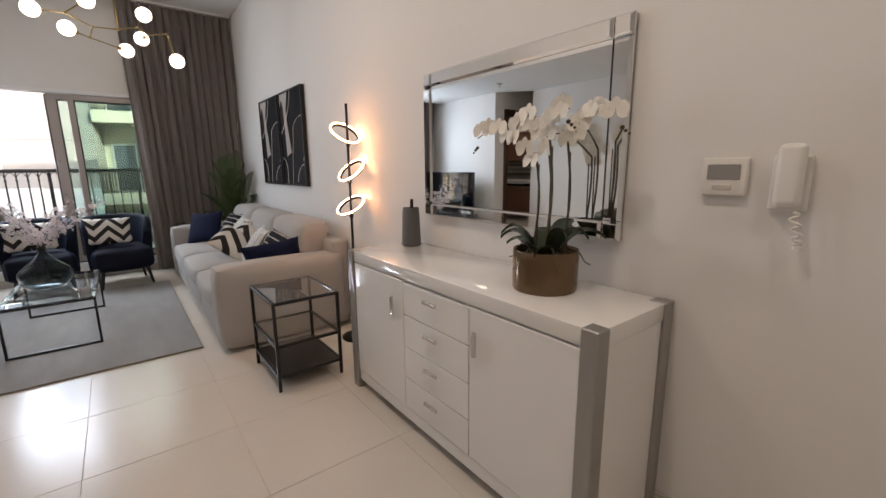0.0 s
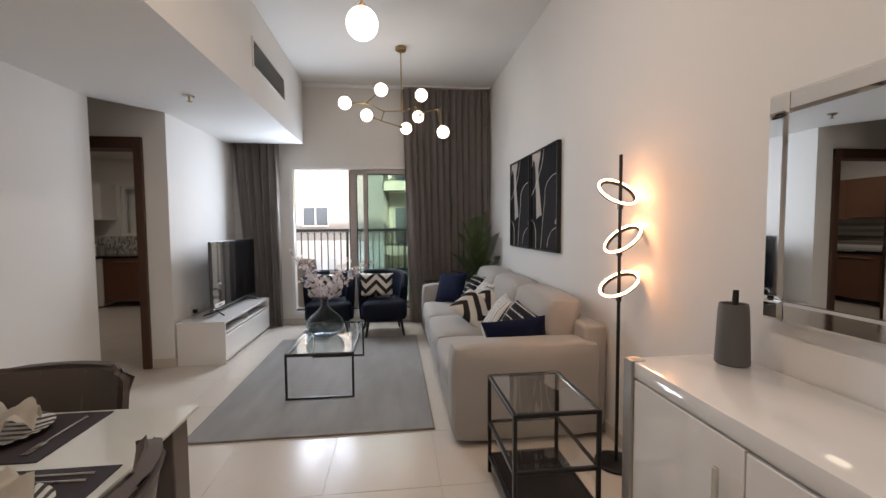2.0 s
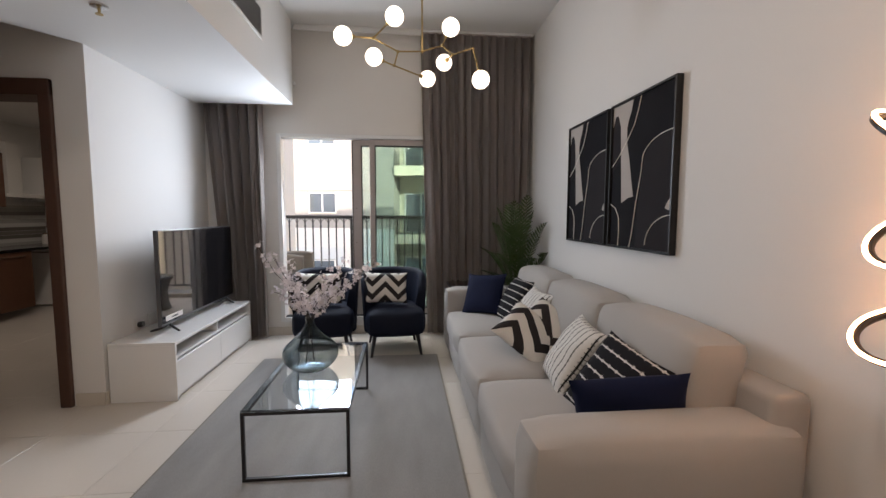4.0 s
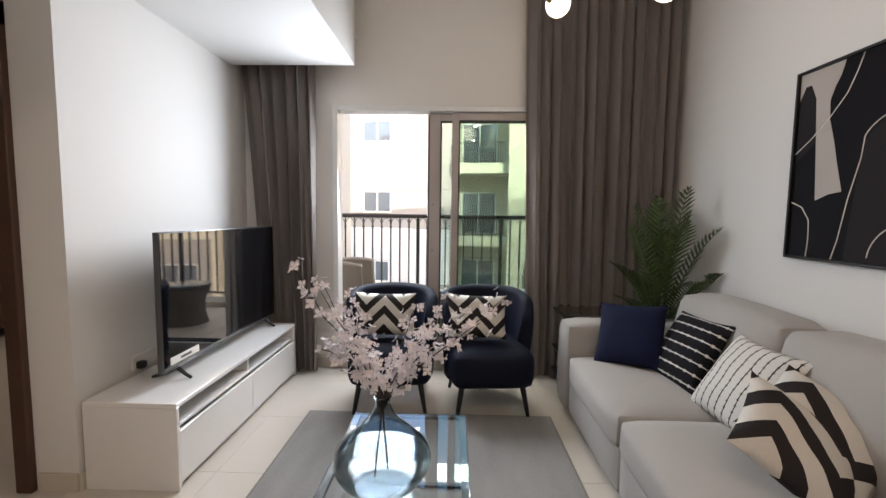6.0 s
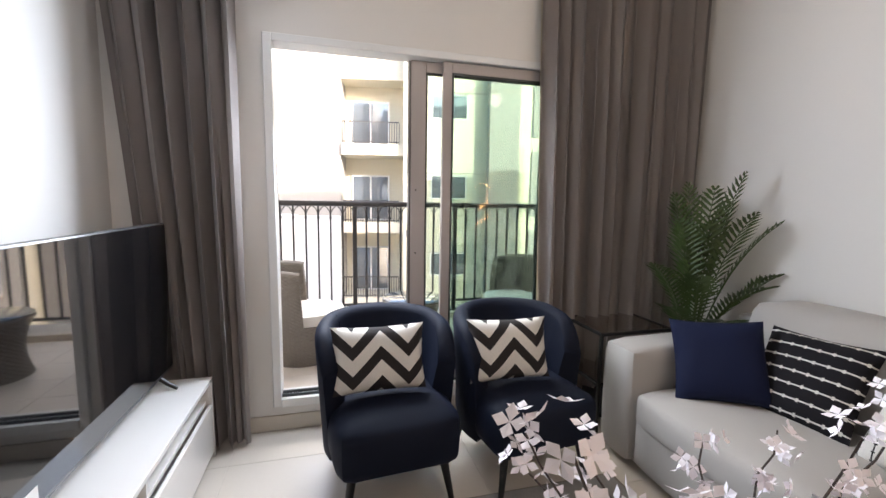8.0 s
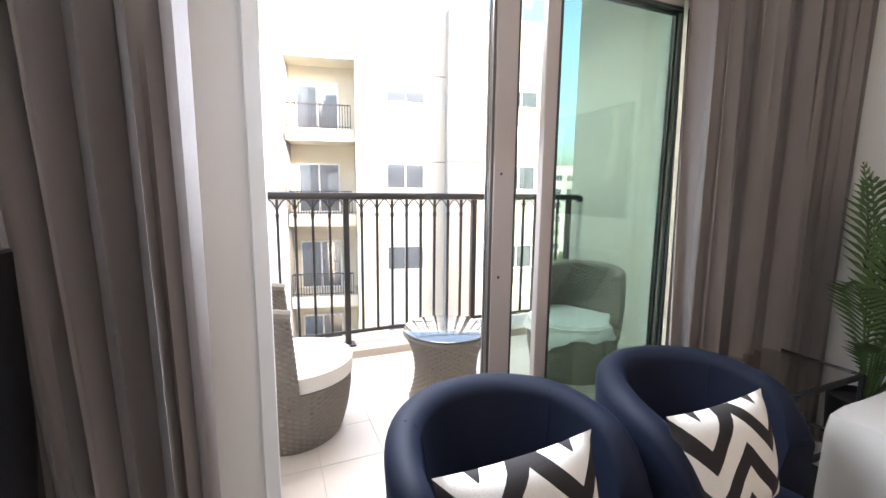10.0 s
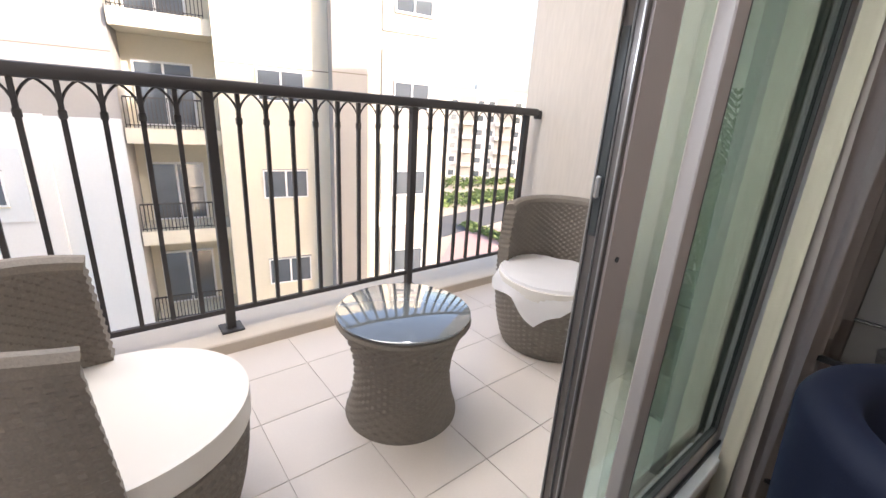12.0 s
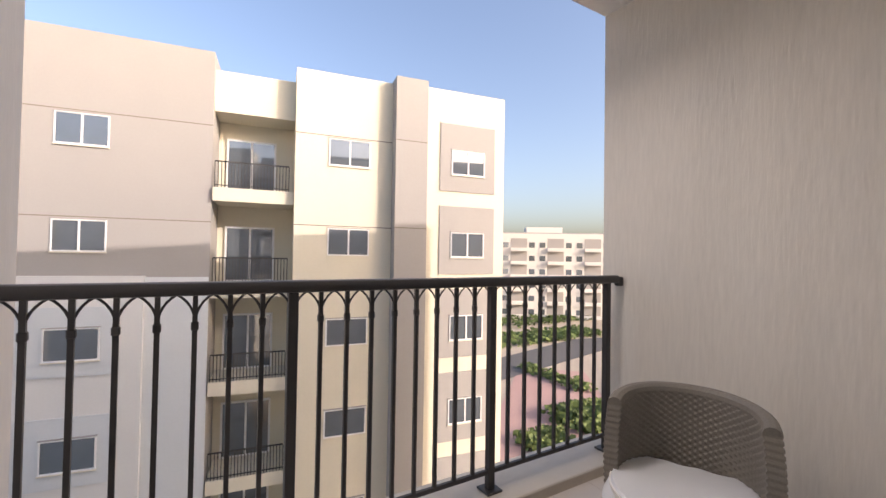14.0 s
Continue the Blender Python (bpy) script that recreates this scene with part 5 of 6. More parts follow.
part("plate", lathe(bmesh.new(), [(0.012, ZS - 0.020), (0.040, ZS - 0.010), (0.042, ZS - 0.001), (0.03, ZS - 0.0005)], 24), M_CHROME, spr)
part("head", lathe(bmesh.new(), [(0.004, ZS - 0.052), (0.018, ZS - 0.050), (0.018, ZS - 0.046), (0.006, ZS - 0.044), (0.008, ZS - 0.02)], 16), M_BRASS, spr)

# ---- dining corner ----
dt = thing("dining_table", pose(0, 0, 0), "white glass topped dining table on taupe panel legs", "dining table")
DX0, DX1, DY0, DY1 = -1.10, -0.145, 0.95, 2.51
part("top", boxed(DX0, DY0, 0.738, DX1, DY1, 0.75, 0.002), M_TABLE_WHITE, dt, "white glass table top")
for x in (DX0 + 0.015, DX1 - 0.085):
    for y in (DY0 + 0.05, DY1 - 0.14):
        part("leg", boxed(x, y, 0, x + 0.07, y + 0.09, 0.7375, 0.003), M_TAUPE_PANEL, dt)
part("apron", boxed(DX0 + 0.07, DY0 + 0.13, 0.68, DX0 + 0.10, DY1 - 0.13, 0.7375), M_TAUPE_PANEL, dt)
part("apron", boxed(DX1 - 0.10, DY0 + 0.13, 0.68, DX1 - 0.07, DY1 - 0.13, 0.7375), M_TAUPE_PANEL, dt)


def dining_chair(m, label):
    ch = thing("dining_chair", m, label, "dining chair", "dining chairs")
    part("seat", padded(-0.23, -0.24, 0.40, 0.23, 0.22, 0.50, 0.035, 0.012, 1), M_TAUPE_LEATHER, ch)
    bm = boxed(-0.24, 0.20, 0.42, 0.24, 0.25, 0.86)
    bmesh.ops.subdivide_edges(bm, edges=bm.edges[:], cuts=8, use_grid_fill=True)
    for v in bm.verts:
        f = (v.co.z - 0.42) / 0.44
        u = v.co.x / 0.24
        v.co.y += 0.07 * f * f - 0.07 * u * u * f
        if f > 0.85:
            v.co.x *= 1 - 0.10 * ((f - 0.85) / 0.15) ** 2 * abs(u) ** 4
        v.co.z -= 0.015 * abs(u) ** 6 * (f > 0.99)
        v.co.x *= 0.90 + 0.10 * f
    bmesh.ops.bevel(bm, geom=[e for e in bm.edges if e.calc_face_angle(0) > 0.9], offset=0.014, segments=2, affect="EDGES")
    bk = part("backrest", bm, M_TAUPE_LEATHER, ch, "", 50)
    for x in (-0.075, 0.075):
        part("seam", sweep(bmesh.new(), [(x, 0.200 + 0.07 * f * f - 0.07 * (x / 0.24) ** 2 * f, 0.44 + 0.40 * f) for f in [k / 6 for k in range(7)]], 0.004, 5), M_TAUPE_PANEL, bk)
    for sx in (-1, 1):
        for sy in (-1, 1):
            part("leg", tube(bmesh.new(), (sx * 0.19, sy * 0.18, 0.41), (sx * 0.215, sy * 0.22, 0), 0.018, 0.012, 10), M_BLACK_METAL, ch)
    return ch


dining_chair(pose(-0.67, 2.40, 0, 0, 0, 0), "taupe leather dining chair with a curved back at the table end")
dining_chair(pose(-0.28, 1.86, 0, 0, 0, -84), "taupe leather dining chair with a curved back at the table side")


def setting(x, y, turn, label_plate):
    m = pose(x, y, 0.7505, 0, 0, turn)
    pm = part("placemat", boxed(-0.22, -0.15, 0, 0.22, 0.15, 0.003), M_PLACEMAT)
    pm.matrix_basis = m
    tagged(pm, "dark woven oblong placemat on the dining table", "placemat", "place settings")
    pl = part("plate", lathe(bmesh.new(), [(0.07, 0), (0.085, 0.003), (0.125, 0.018), (0.128, 0.021), (0.122, 0.021), (0.08, 0.008), (0.01, 0.007)], 40), M_PLATE)
    pl.matrix_basis = m @ pose(0, 0, 0.0035)
    tagged(pl, label_plate, "plate", "place settings")
    bm = bmesh.new()
    N, R = 48, 8
    rows = []
    for i in range(R + 1):
        f = i / R
        row = []
        for k in range(N):
            a = 2 * math.pi * k / N
            r = 0.012 + 0.085 * f
            ruf = f * f * (0.026 * math.sin(a * 7 + f * 2) + 0.012 * math.sin(a * 13 + 1))
            row.append(bm.verts.new((r * math.cos(a), r * math.sin(a), 0.012 + 0.055 * f * (1.25 - f) * 2 + ruf)))
        rows.append(row)
    for a, b in zip(rows, rows[1:]):
        for k in range(N):
            bm.faces.new((a[k], a[(k + 1) % N], b[(k + 1) % N], b[k]))
    bmesh.ops.solidify(bm, geom=bm.faces[:], thickness=0.002)
    nk = part("napkin", bm, M_NAPKIN, None, "", 60)
    nk.matrix_basis = m @ pose(0.0, 0, 0.012)
    tagged(nk, "ruffled cream cloth napkin on the plate", "napkin", "place settings")
    for dx, kind in ((0.155, "knife"), (0.185, "spoon"), (-0.165, "fork")):
        bm = bmesh.new()
        sweep(bm, [(dx, -0.11, 0.005), (dx, 0.03, 0.006), (dx, 0.05, 0.006)], [0.0035, 0.003, 0.0028], 6)
        if kind == "spoon":
            bmesh.ops.create_icosphere(bm, subdivisions=2, radius=1.0, matrix=Matrix.Translation((dx, 0.075, 0.0065)) @ Matrix.Diagonal((0.016, 0.028, 0.004, 1)))
        elif kind == "knife":
            box(bm, dx - 0.008, 0.05, 0.004, dx + 0.008, 0.13, 0.0065, 0.001)
        else:
            box(bm, dx - 0.010, 0.05, 0.005, dx + 0.010, 0.07, 0.0075, 0.001)
            for q in (-0.0085, -0.003, 0.003, 0.0085):
                box(bm, dx + q - 0.0015, 0.07, 0.005, dx + q + 0.0015, 0.115, 0.007)
        c = part(kind, bm, M_CHROME)
        c.matrix_basis = m
        tagged(c, "polished steel %s beside the plate" % kind, "cutlery", "place settings")


setting(-0.62, 2.34, 180, "black and white striped plate on the dining table")
setting(-0.32, 1.93, 90, "black and white striped plate at the table side")

# ---- kitchen seen through the doorway ----
def cabinet(a, mat, label, doors, axis, name="kitchen_cabinet", front=0.018):
    """A unit with doors on its front; axis: the way its front looks (+x or -y)."""
    x0, y0, z0, x1, y1, z1 = a
    cb = thing(name, pose(0, 0, 0), label, "cabinet", "kitchen units")
    part("body", boxed(*a), mat, cb)
    for k in range(doors):
        if axis == "x":
            p, q = y0 + (y1 - y0) * k / doors, y0 + (y1 - y0) * (k + 1) / doors
            d = part("door", boxed(x1 + 0.001, p + 0.003, z0 + 0.003, x1 + front, q - 0.003, z1 - 0.003, 0.002), mat, cb)
            hz = z1 - 0.06 if z0 < 0.5 else z0 + 0.04
            part("handle", boxed(x1 + front, p + 0.12, hz - 0.006, x1 + front + 0.02, q - 0.12, hz + 0.006, 0.002), M_CHROME, d)
        else:
            p, q = x0 + (x1 - x0) * k / doors, x0 + (x1 - x0) * (k + 1) / doors
            d = part("door", boxed(p + 0.003, y0 - front, z0 + 0.003, q - 0.003, y0 - 0.001, z1 - 0.003, 0.002), mat, cb)
            hz = z1 - 0.06 if z0 < 0.5 else z0 + 0.04
            part("handle", boxed(p + 0.12, y0 - front - 0.02, hz - 0.006, q - 0.12, y0 - front, hz + 0.006, 0.002), M_CHROME, d)
    return cb


for a, b in ((6.0, 6.75), (6.75, 7.5), (7.5, 8.25)):
    cabinet((-5.08, a, 0.10, -4.48, b, 0.84), M_KITCHEN_WOOD, "brown walnut kitchen base unit", 1, "x")
    cabinet((-5.08, a, 1.42, -4.74, b, 2.12), M_KITCHEN_WOOD, "brown walnut kitchen wall unit", 1, "x")
cabinet((-4.42, 8.72, 0.10, -3.60, 9.29, 0.84), M_KITCHEN_WOOD, "brown walnut kitchen base unit under the window", 1, "y")
cabinet((-3.60, 8.72, 0.10, -2.40, 9.29, 0.84), M_KITCHEN_WOOD, "brown walnut kitchen base unit under the window", 2, "y")
cabinet((-5.08, 8.72, 0.02, -4.44, 9.29, 0.84), M_WHITE_GLOSS, "white kitchen appliance under the worktop", 1, "y")
cabinet((-5.08, 8.90, 1.50, -4.52, 9.29, 2.14), M_WHITE_GLOSS, "white kitchen wall unit", 1, "y")
wk = thing("worktop", pose(0, 0, 0), "black granite kitchen worktop", "worktop")
part("slab", boxed(-5.09, 6.0, 0.8405, -4.45, 8.72, 0.88, 0.004), M_GRANITE, wk)
part("slab", boxed(-5.09, 8.69, 0.8405, -2.40, 9.29, 0.88, 0.004), M_GRANITE, wk)
hob = thing("hob", pose(0, 0, 0), "black glass hob and oven top on the worktop", "hob")
part("plate", boxed(-5.0, 6.55, 0.8805, -4.50, 7.15, 0.895, 0.003), M_GRANITE, hob)
part("back_guard", boxed(-5.06, 6.55, 0.8805, -5.02, 7.15, 0.97, 0.003), M_GRANITE, hob)
hood = thing("cooker_hood", pose(0, 0, 0), "white cooker hood shelf on the kitchen wall", "cooker hood")
part("body", boxed(-5.08, 8.30, 1.55, -4.75, 8.88, 1.60, 0.004), M_PLASTIC_WHITE, hood)
part("chimney", boxed(-5.08, 8.48, 1.60, -4.88, 8.70, 2.3, 0.004), M_PLASTIC_WHITE, hood)
bs = boxed(-5.0995, 5.6, 0.881, -5.090, 9.29, 1.45)
structure("backsplash", bs, M_MOSAIC, "grey and white mosaic tile backsplash", "backsplash")
structure("backsplash_window", boxed(-5.08, 9.285, 0.881, -2.40, 9.2995, 1.21), M_MOSAIC, "grey and white mosaic tiles under the kitchen window", "backsplash")
kl = thing("kitchen_ceiling_light", pose(-3.6, 7.2, 0), "round white kitchen ceiling light", "ceiling light")
part("rim", lathe(bmesh.new(), [(0.06, 2.600), (0.075, 2.602), (0.075, 2.619), (0.05, 2.6195)], 28), M_FRAME_WHITE, kl)
part("diffuser", lathe(bmesh.new(), [(0.01, 2.598), (0.058, 2.600), (0.058, 2.606), (0.01, 2.606)], 28), glow("diffuser_light", (1.0, 0.9, 0.75), 12.0), kl)
for nm, x, z, r, h in (("jar", -4.85, 0.881, 0.05, 0.16), ("jar", -4.72, 0.881, 0.04, 0.22), ("kettle", -4.60, 0.881, 0.075, 0.20)):
    j = thing(nm, pose(x, 8.98, z), "small %s standing on the kitchen worktop" % nm, nm)
    part("body", lathe(bmesh.new(), [(r * 0.9, 0), (r, 0.01), (r, h * 0.75), (r * 0.7, h * 0.9), (r * 0.7, h * 0.92)], 20), M_PLASTIC_WHITE if nm == "jar" else M_STEEL_GREY, j)
    part("lid", lathe(bmesh.new(), [(r * 0.72, h * 0.921), (r * 0.72, h), (r * 0.2, h + 0.01)], 20), M_KITCHEN_WOOD, j)

# ---- railing ----
def arc_pts(x0, x1, z0, z1, y, n=6):
    """A pointed arch: two curves that meet in a point."""
    mid = (x0 + x1) / 2
    top = radians(64)
    curve = [((1 - math.cos(top * k / n)) / (1 - math.cos(top)), math.sin(top * k / n) / math.sin(top)) for k in range(n + 1)]
    left = [(x0 + (mid - x0) * u, y, z0 + (z1 - z0) * v) for u, v in curve]
    right = [(x1 - (x1 - mid) * u, y, z0 + (z1 - z0) * v) for u, v in curve[::-1]]
    return left, right


rail = thing("balcony_railing", pose(0, 0, 0), "dark grey metal balcony railing with pointed arches between its bars", "railing")
RZ0, RZ1 = 0.285, 1.268
bm = boxed(-1.95, YR - 0.03, RZ1, 1.755, YR + 0.03, RZ1 + 0.05, 0.012, 2)
part("handrail", bm, M_RAIL, rail)
part("bracket", boxed(1.755, YR - 0.022, RZ1 - 0.02, 1.80, YR + 0.022, RZ1 + 0.04, 0.006), M_RAIL, rail)
part("bottom_rail", boxed(-1.95, YR - 0.010, RZ0 - 0.012, 1.73, YR + 0.010, RZ0 + 0.012, 0.002), M_RAIL, rail)
POSTS = [-1.350, -0.322, 0.706, 1.654]
for px in POSTS:
    p = part("post", boxed(px - 0.02, YR - 0.02, 0.19, px + 0.02, YR + 0.02, RZ1, 0.003), M_RAIL, rail)
    part("base_plate", boxed(px - 0.05, YR - 0.05, 0.185, px + 0.05, YR + 0.05, 0.197, 0.003), M_RAIL, p)
bars = []
for a, b in zip(POSTS, POSTS[1:]):
    n = 8 if b > 1 else 9
    bars += [a + (b - a) * k / n for k in range(0, n + 1)]
bar_me = mesh_of("bar", boxed(-0.0085, -0.0085, RZ0, 0.0085, 0.0085, RZ1), M_RAIL)
collar_me = mesh_of("collar", boxed(-0.0125, -0.012, 1.140, 0.0125, 0.012, 1.172, 0.004), M_RAIL)
xs = sorted(set(round(x, 4) for x in bars))
for x in xs:
    if min(abs(x - p) for p in POSTS) > 0.02:
        b = piece("bar", bar_me, rail, pose(x, YR, 0))
        piece("collar", collar_me, b, pose(0, 0, 0))
for a, b in zip(xs, xs[1:]):
    bm = bmesh.new()
    for pts in arc_pts(a, b, 1.165, RZ1 + 0.004, YR):
        sweep(bm, pts, 0.0045, 4)
    part("arch", bm, M_RAIL, rail)


# ---- wicker furniture ----
def woven(bm, rings, seg, close=True):
    """Grid of points, given ring by ring, pushed in and out like basket weave."""
    rows = []
    for i, ring in enumerate(rings):
        c = sum((Vector(p) for p in ring), Vector()) / len(ring)
        row = []
        for k, p in enumerate(ring):
            p = Vector(p)
            n = Vector((p.x - c.x, p.y - c.y, 0))
            n = n.normalized() if n.length > 1e-6 else Vector((0, 0, 1))
            s = 1 if ((k // 2 + i // 2) % 2) else -1
            row.append(bm.verts.new(p + n * (0.003 * s if i not in (0, len(rings) - 1) else 0)))
        rows.append(row)
    m = len(rows[0])
    for a, b in zip(rows, rows[1:]):
        for k in range(m if close else m - 1):
            bm.faces.new((a[k], a[(k + 1) % m], b[(k + 1) % m], b[k]))
    return rows


def wicker_chair(name, m, label, wrapped):
    ch = thing(name, m, label, "wicker chair", "balcony wicker chairs")
    seg = 112
    # round base
    bm = bmesh.new()
    rings = []
    n = 46
    for i in range(n + 1):
        f = i / n
        z = 0.305 * f
        r = 0.235 + 0.06 * math.sin(f * math.pi / 2) ** 0.8
        rings.append([(r * math.cos(2 * math.pi * k / seg), r * math.sin(2 * math.pi * k / seg), z) for k in range(seg)])
    rows = woven(bm, rings, seg)
    bm.faces.new(rows[0][::-1])
    bm.faces.new(rows[-1])
    part("base", bm, M_WICKER, ch)
    # wrap-around back: outer and inner shell over the far half of the circle
    bm = bmesh.new()
    half = radians(95)
    cols = 84
    n = 62

    def shell(r_of, flip):
        rings = []
        for i in range(n + 1):
            f = i / n
            ring = []
            for k in range(cols + 1):
                a = math.pi - half + 2 * half * k / cols
                e = abs(k / cols - 0.5) * 2
                zt = 0.695 - 0.03 * e ** 3
                z = 0.265 + (zt - 0.265) * f
                r = r_of(f)
                ring.append((r * math.cos(a) - 0.03 * f, r * math.sin(a), z))
            rings.append(ring)
        return woven(bm, rings, cols, close=False)

    o = shell(lambda f: 0.302 + 0.012 * math.sin(f * math.pi), False)
    q = shell(lambda f: 0.245 + 0.012 * math.sin(f * math.pi), True)
    for k in range(cols):
        bm.faces.new((o[-1][k], o[-1][k + 1], q[-1][k + 1], q[-1][k]))
        bm.faces.new((o[0][k], q[0][k], q[0][k + 1], o[0][k + 1]))
    for i in range(n):
        for k in (0, cols):
            bm.faces.new((o[i][k], q[i][k], q[i + 1][k], o[i + 1][k]))
    part("backrest", bm, M_WICKER, ch)
    # rolled edge along the top of the back
    pts = []
    for k in range(cols + 1):
        a = math.pi - half + 2 * half * k / cols
        e = abs(k / cols - 0.5) * 2
        pts.append((0.274 * math.cos(a) - 0.03, 0.274 * math.sin(a), 0.695 - 0.03 * e ** 3))
    bm = sweep(bmesh.new(), pts, 0.031, 10)
    part("top_edge", bm, M_WICKER, ch)
    # seat cushion: a rounded disc cut straight at the back
    bm = bmesh.new()
    out = []
    for k in range(64):
        a = 2 * math.pi * k / 64
        out.append((max(-0.19, 0.305 * math.cos(a)), 0.285 * math.sin(a)))
    clean = []
    for p in out:
        if not clean or (Vector(p) - Vector(clean[-1])).length > 0.004:
            clean.append(p)
    prism(bm, clean, 0.308, 0.380, 0.022, 4)
    if wrapped:
        for v in bm.verts:
            v.co.z += 0.008 * noise.noise(v.co * 9)
    part("seat_cushion", bm, M_CUSHION_WHITE, ch, "off-white padded seat cushion")
    if wrapped:
        bm = bmesh.new()
        N, R = 72, 9
        rows = []
        for i in range(R + 1):
            f = i / R
            row = []
            for k in range(N):
                a = 2 * math.pi * k / N
                rr = 0.322 * f + (0.03 * max(0, noise.noise(Vector((math.cos(a) * 2, math.sin(a) * 2, 3))) ) if i == R else 0)
                drop = 0.0 if f < 0.92 else (f - 0.92) / 0.08 * (0.075 + 0.05 * noise.noise(Vector((math.cos(a) * 3, math.sin(a) * 3, 0))))
                x = max(-0.20, rr * math.cos(a))
                row.append(bm.verts.new((x, rr * 0.95 * math.sin(a), 0.391 - drop + 0.006 * noise.noise(Vector((x * 14, rr * math.sin(a) * 14, 1))))))
            rows.append(row)
        for a, b in zip(rows, rows[1:]):
            for k in range(N):
                bm.faces.new((a[k], a[(k + 1) % N], b[(k + 1) % N], b[k]))
        bmesh.ops.remove_doubles(bm, verts=rows[0], dist=0.001)
        tip = [v for v in rows[-1] if v.is_valid and v.co.x > 0.22 and -0.13 < v.co.y < 0.13]
        for v in tip:
            f = 1 - abs(v.co.y) / 0.13
            v.co.z -= 0.10 * f
            v.co.x += 0.015 * f
        part("plastic_wrap", bm, M_PLASTIC_WRAP, ch, "crumpled translucent protective film over the cushion", 60)
    return ch


wicker_chair("wicker_armchair", pose(-0.765, 7.76, ZB, 0, 0, 0), "grey-brown wicker tub chair with a round off-white cushion on the balcony", False)
wicker_chair("wicker_armchair", pose(1.03, 7.81, ZB, 0, 0, 204), "grey-brown wicker tub chair with its white cushion still wrapped in film", True)

wt = thing("wicker_table", pose(0.095, 7.79, ZB), "round waisted wicker side table with a glass top", "side table")
bm = bmesh.new()
seg, n = 100, 56
rings = []
for i in range(n + 1):
    f = i / n
    r = 0.176 + 0.055 * abs(2 * f - 0.92) ** 2.0 * (1.0 if f > 0.46 else 0.75) + 0.005
    rings.append([(r * math.cos(2 * math.pi * k / seg), r * math.sin(2 * math.pi * k / seg), 0.40 * f) for k in range(seg)])
rows = woven(bm, rings, seg)
bm.faces.new(rows[0][::-1])
bm.faces.new(rows[-1])
part("base", bm, M_WICKER, wt)
bm = sweep(bmesh.new(), [(0.235 * math.cos(a), 0.235 * math.sin(a), 0.396) for a in [2 * math.pi * k / 64 for k in range(64)]], 0.014, 8, close=True)
part("rim", bm, M_WICKER, wt)
bm = lathe(bmesh.new(), [(0.01, 0.412), (0.241, 0.412), (0.245, 0.414), (0.245, 0.420), (0.241, 0.422), (0.01, 0.422)], 64)
part("glass_top", bm, M_TABLE_GLASS_DARK, wt, "dark reflecting glass top")


# ---- opposite apartment building ----
FAC = Matrix.Translation((4.02, 23.6, 0)) @ Matrix.Rotation(radians(-10), 4, "Z")
bld = thing("apartment_building", FAC, "cream and taupe five-storey apartment building with recessed balconies", "building")
ST = 3.56                        # storey height
STOREYS = range(-4, 2)           # storey k has its window heads at 2.48 + 3.56 k


def bpart(name, a, mat, label="", bevel=0.0):
    return part(name, boxed(*a, bevel=bevel), mat, bld, label)


ZG = -13.5
# wall blocks: s0, s1, front offset, top
bpart("wall", (-14.0, 0.0, ZG, -4.15, 9.0, 8.86), M_FAC_TAUPE, "taupe rendered wall block")
bpart("wall", (-4.15, 1.7, ZG, -1.30, 9.0, 8.30), M_FAC_CREAM, "cream rear wall of the balcony recess")
bpart("wall", (-4.15, 0.25, 6.75, -1.30, 1.7, 8.30), M_FAC_CREAM, "cream wall over the balconies")
bpart("wall", (-1.30, -0.45, ZG, 2.50, 9.0, 8.62), M_FAC_CREAM, "cream rendered wall block")
bpart("pilaster", (2.50, -1.05, ZG, 3.85, 9.0, 8.72), M_FAC_TAUPE, "tall taupe pilaster")
bpart("wall", (3.85, -0.75, ZG, 7.62, 9.0, 8.60), M_FAC_CREAM, "cream rendered corner block")
bpart("wall_panel", (-6.1, -0.10, ZG, -4.16, -0.002, 0.55), M_FAC_GREY, "pale grey rendered strip")
bpart("wall_panel", (-14.0, -0.25, ZG, -6.1, -0.002, 0.60), M_FAC_PALE, "pale lower wall face")
for s0, s1, y in ((-14.0, -4.15, 0.0), (-1.30, 2.50, -0.45), (2.50, 3.85, -1.05)):
    for k in (0, 1):
        z = 2.55 + ST * k
        bpart("joint", (s0, y - 0.003, z, s1, y + 0.01, z + 0.035), M_JOINT)
fr_bm = bmesh.new()
for a in ((-0.85, 0.02, 0, -0.80, 0.08, 1.08), (0.80, 0.02, 0, 0.85, 0.08, 1.08), (-0.80, 0.02, 1.03, 0.80, 0.08, 1.08), (-0.80, 0.02, 0, 0.80, 0.08, 0.05), (-0.035, 0.02, 0.05, 0.035, 0.08, 1.03)):
    box(fr_bm, *a)
FR_ME = mesh_of("window_frame", fr_bm, M_FRAME_WHITE)
PANE_ME = mesh_of("pane", boxed(-0.80, 0.045, 0.05, 0.80, 0.055, 1.03), M_FAR_GLASS)
SILL_ME = mesh_of("sill", boxed(-0.87, 0.0, -0.04, 0.87, 0.10, 0.0), M_FAC_CREAM)
HEAD_ME = mesh_of("drip_edge", boxed(-0.87, 0.0, 1.08, 0.87, 0.10, 1.11), M_FAC_TAUPE)


BALUSTER_ME = mesh_of("baluster", boxed(-0.014, -0.01, 0, 0.014, 0.01, 0.95), M_RAIL)


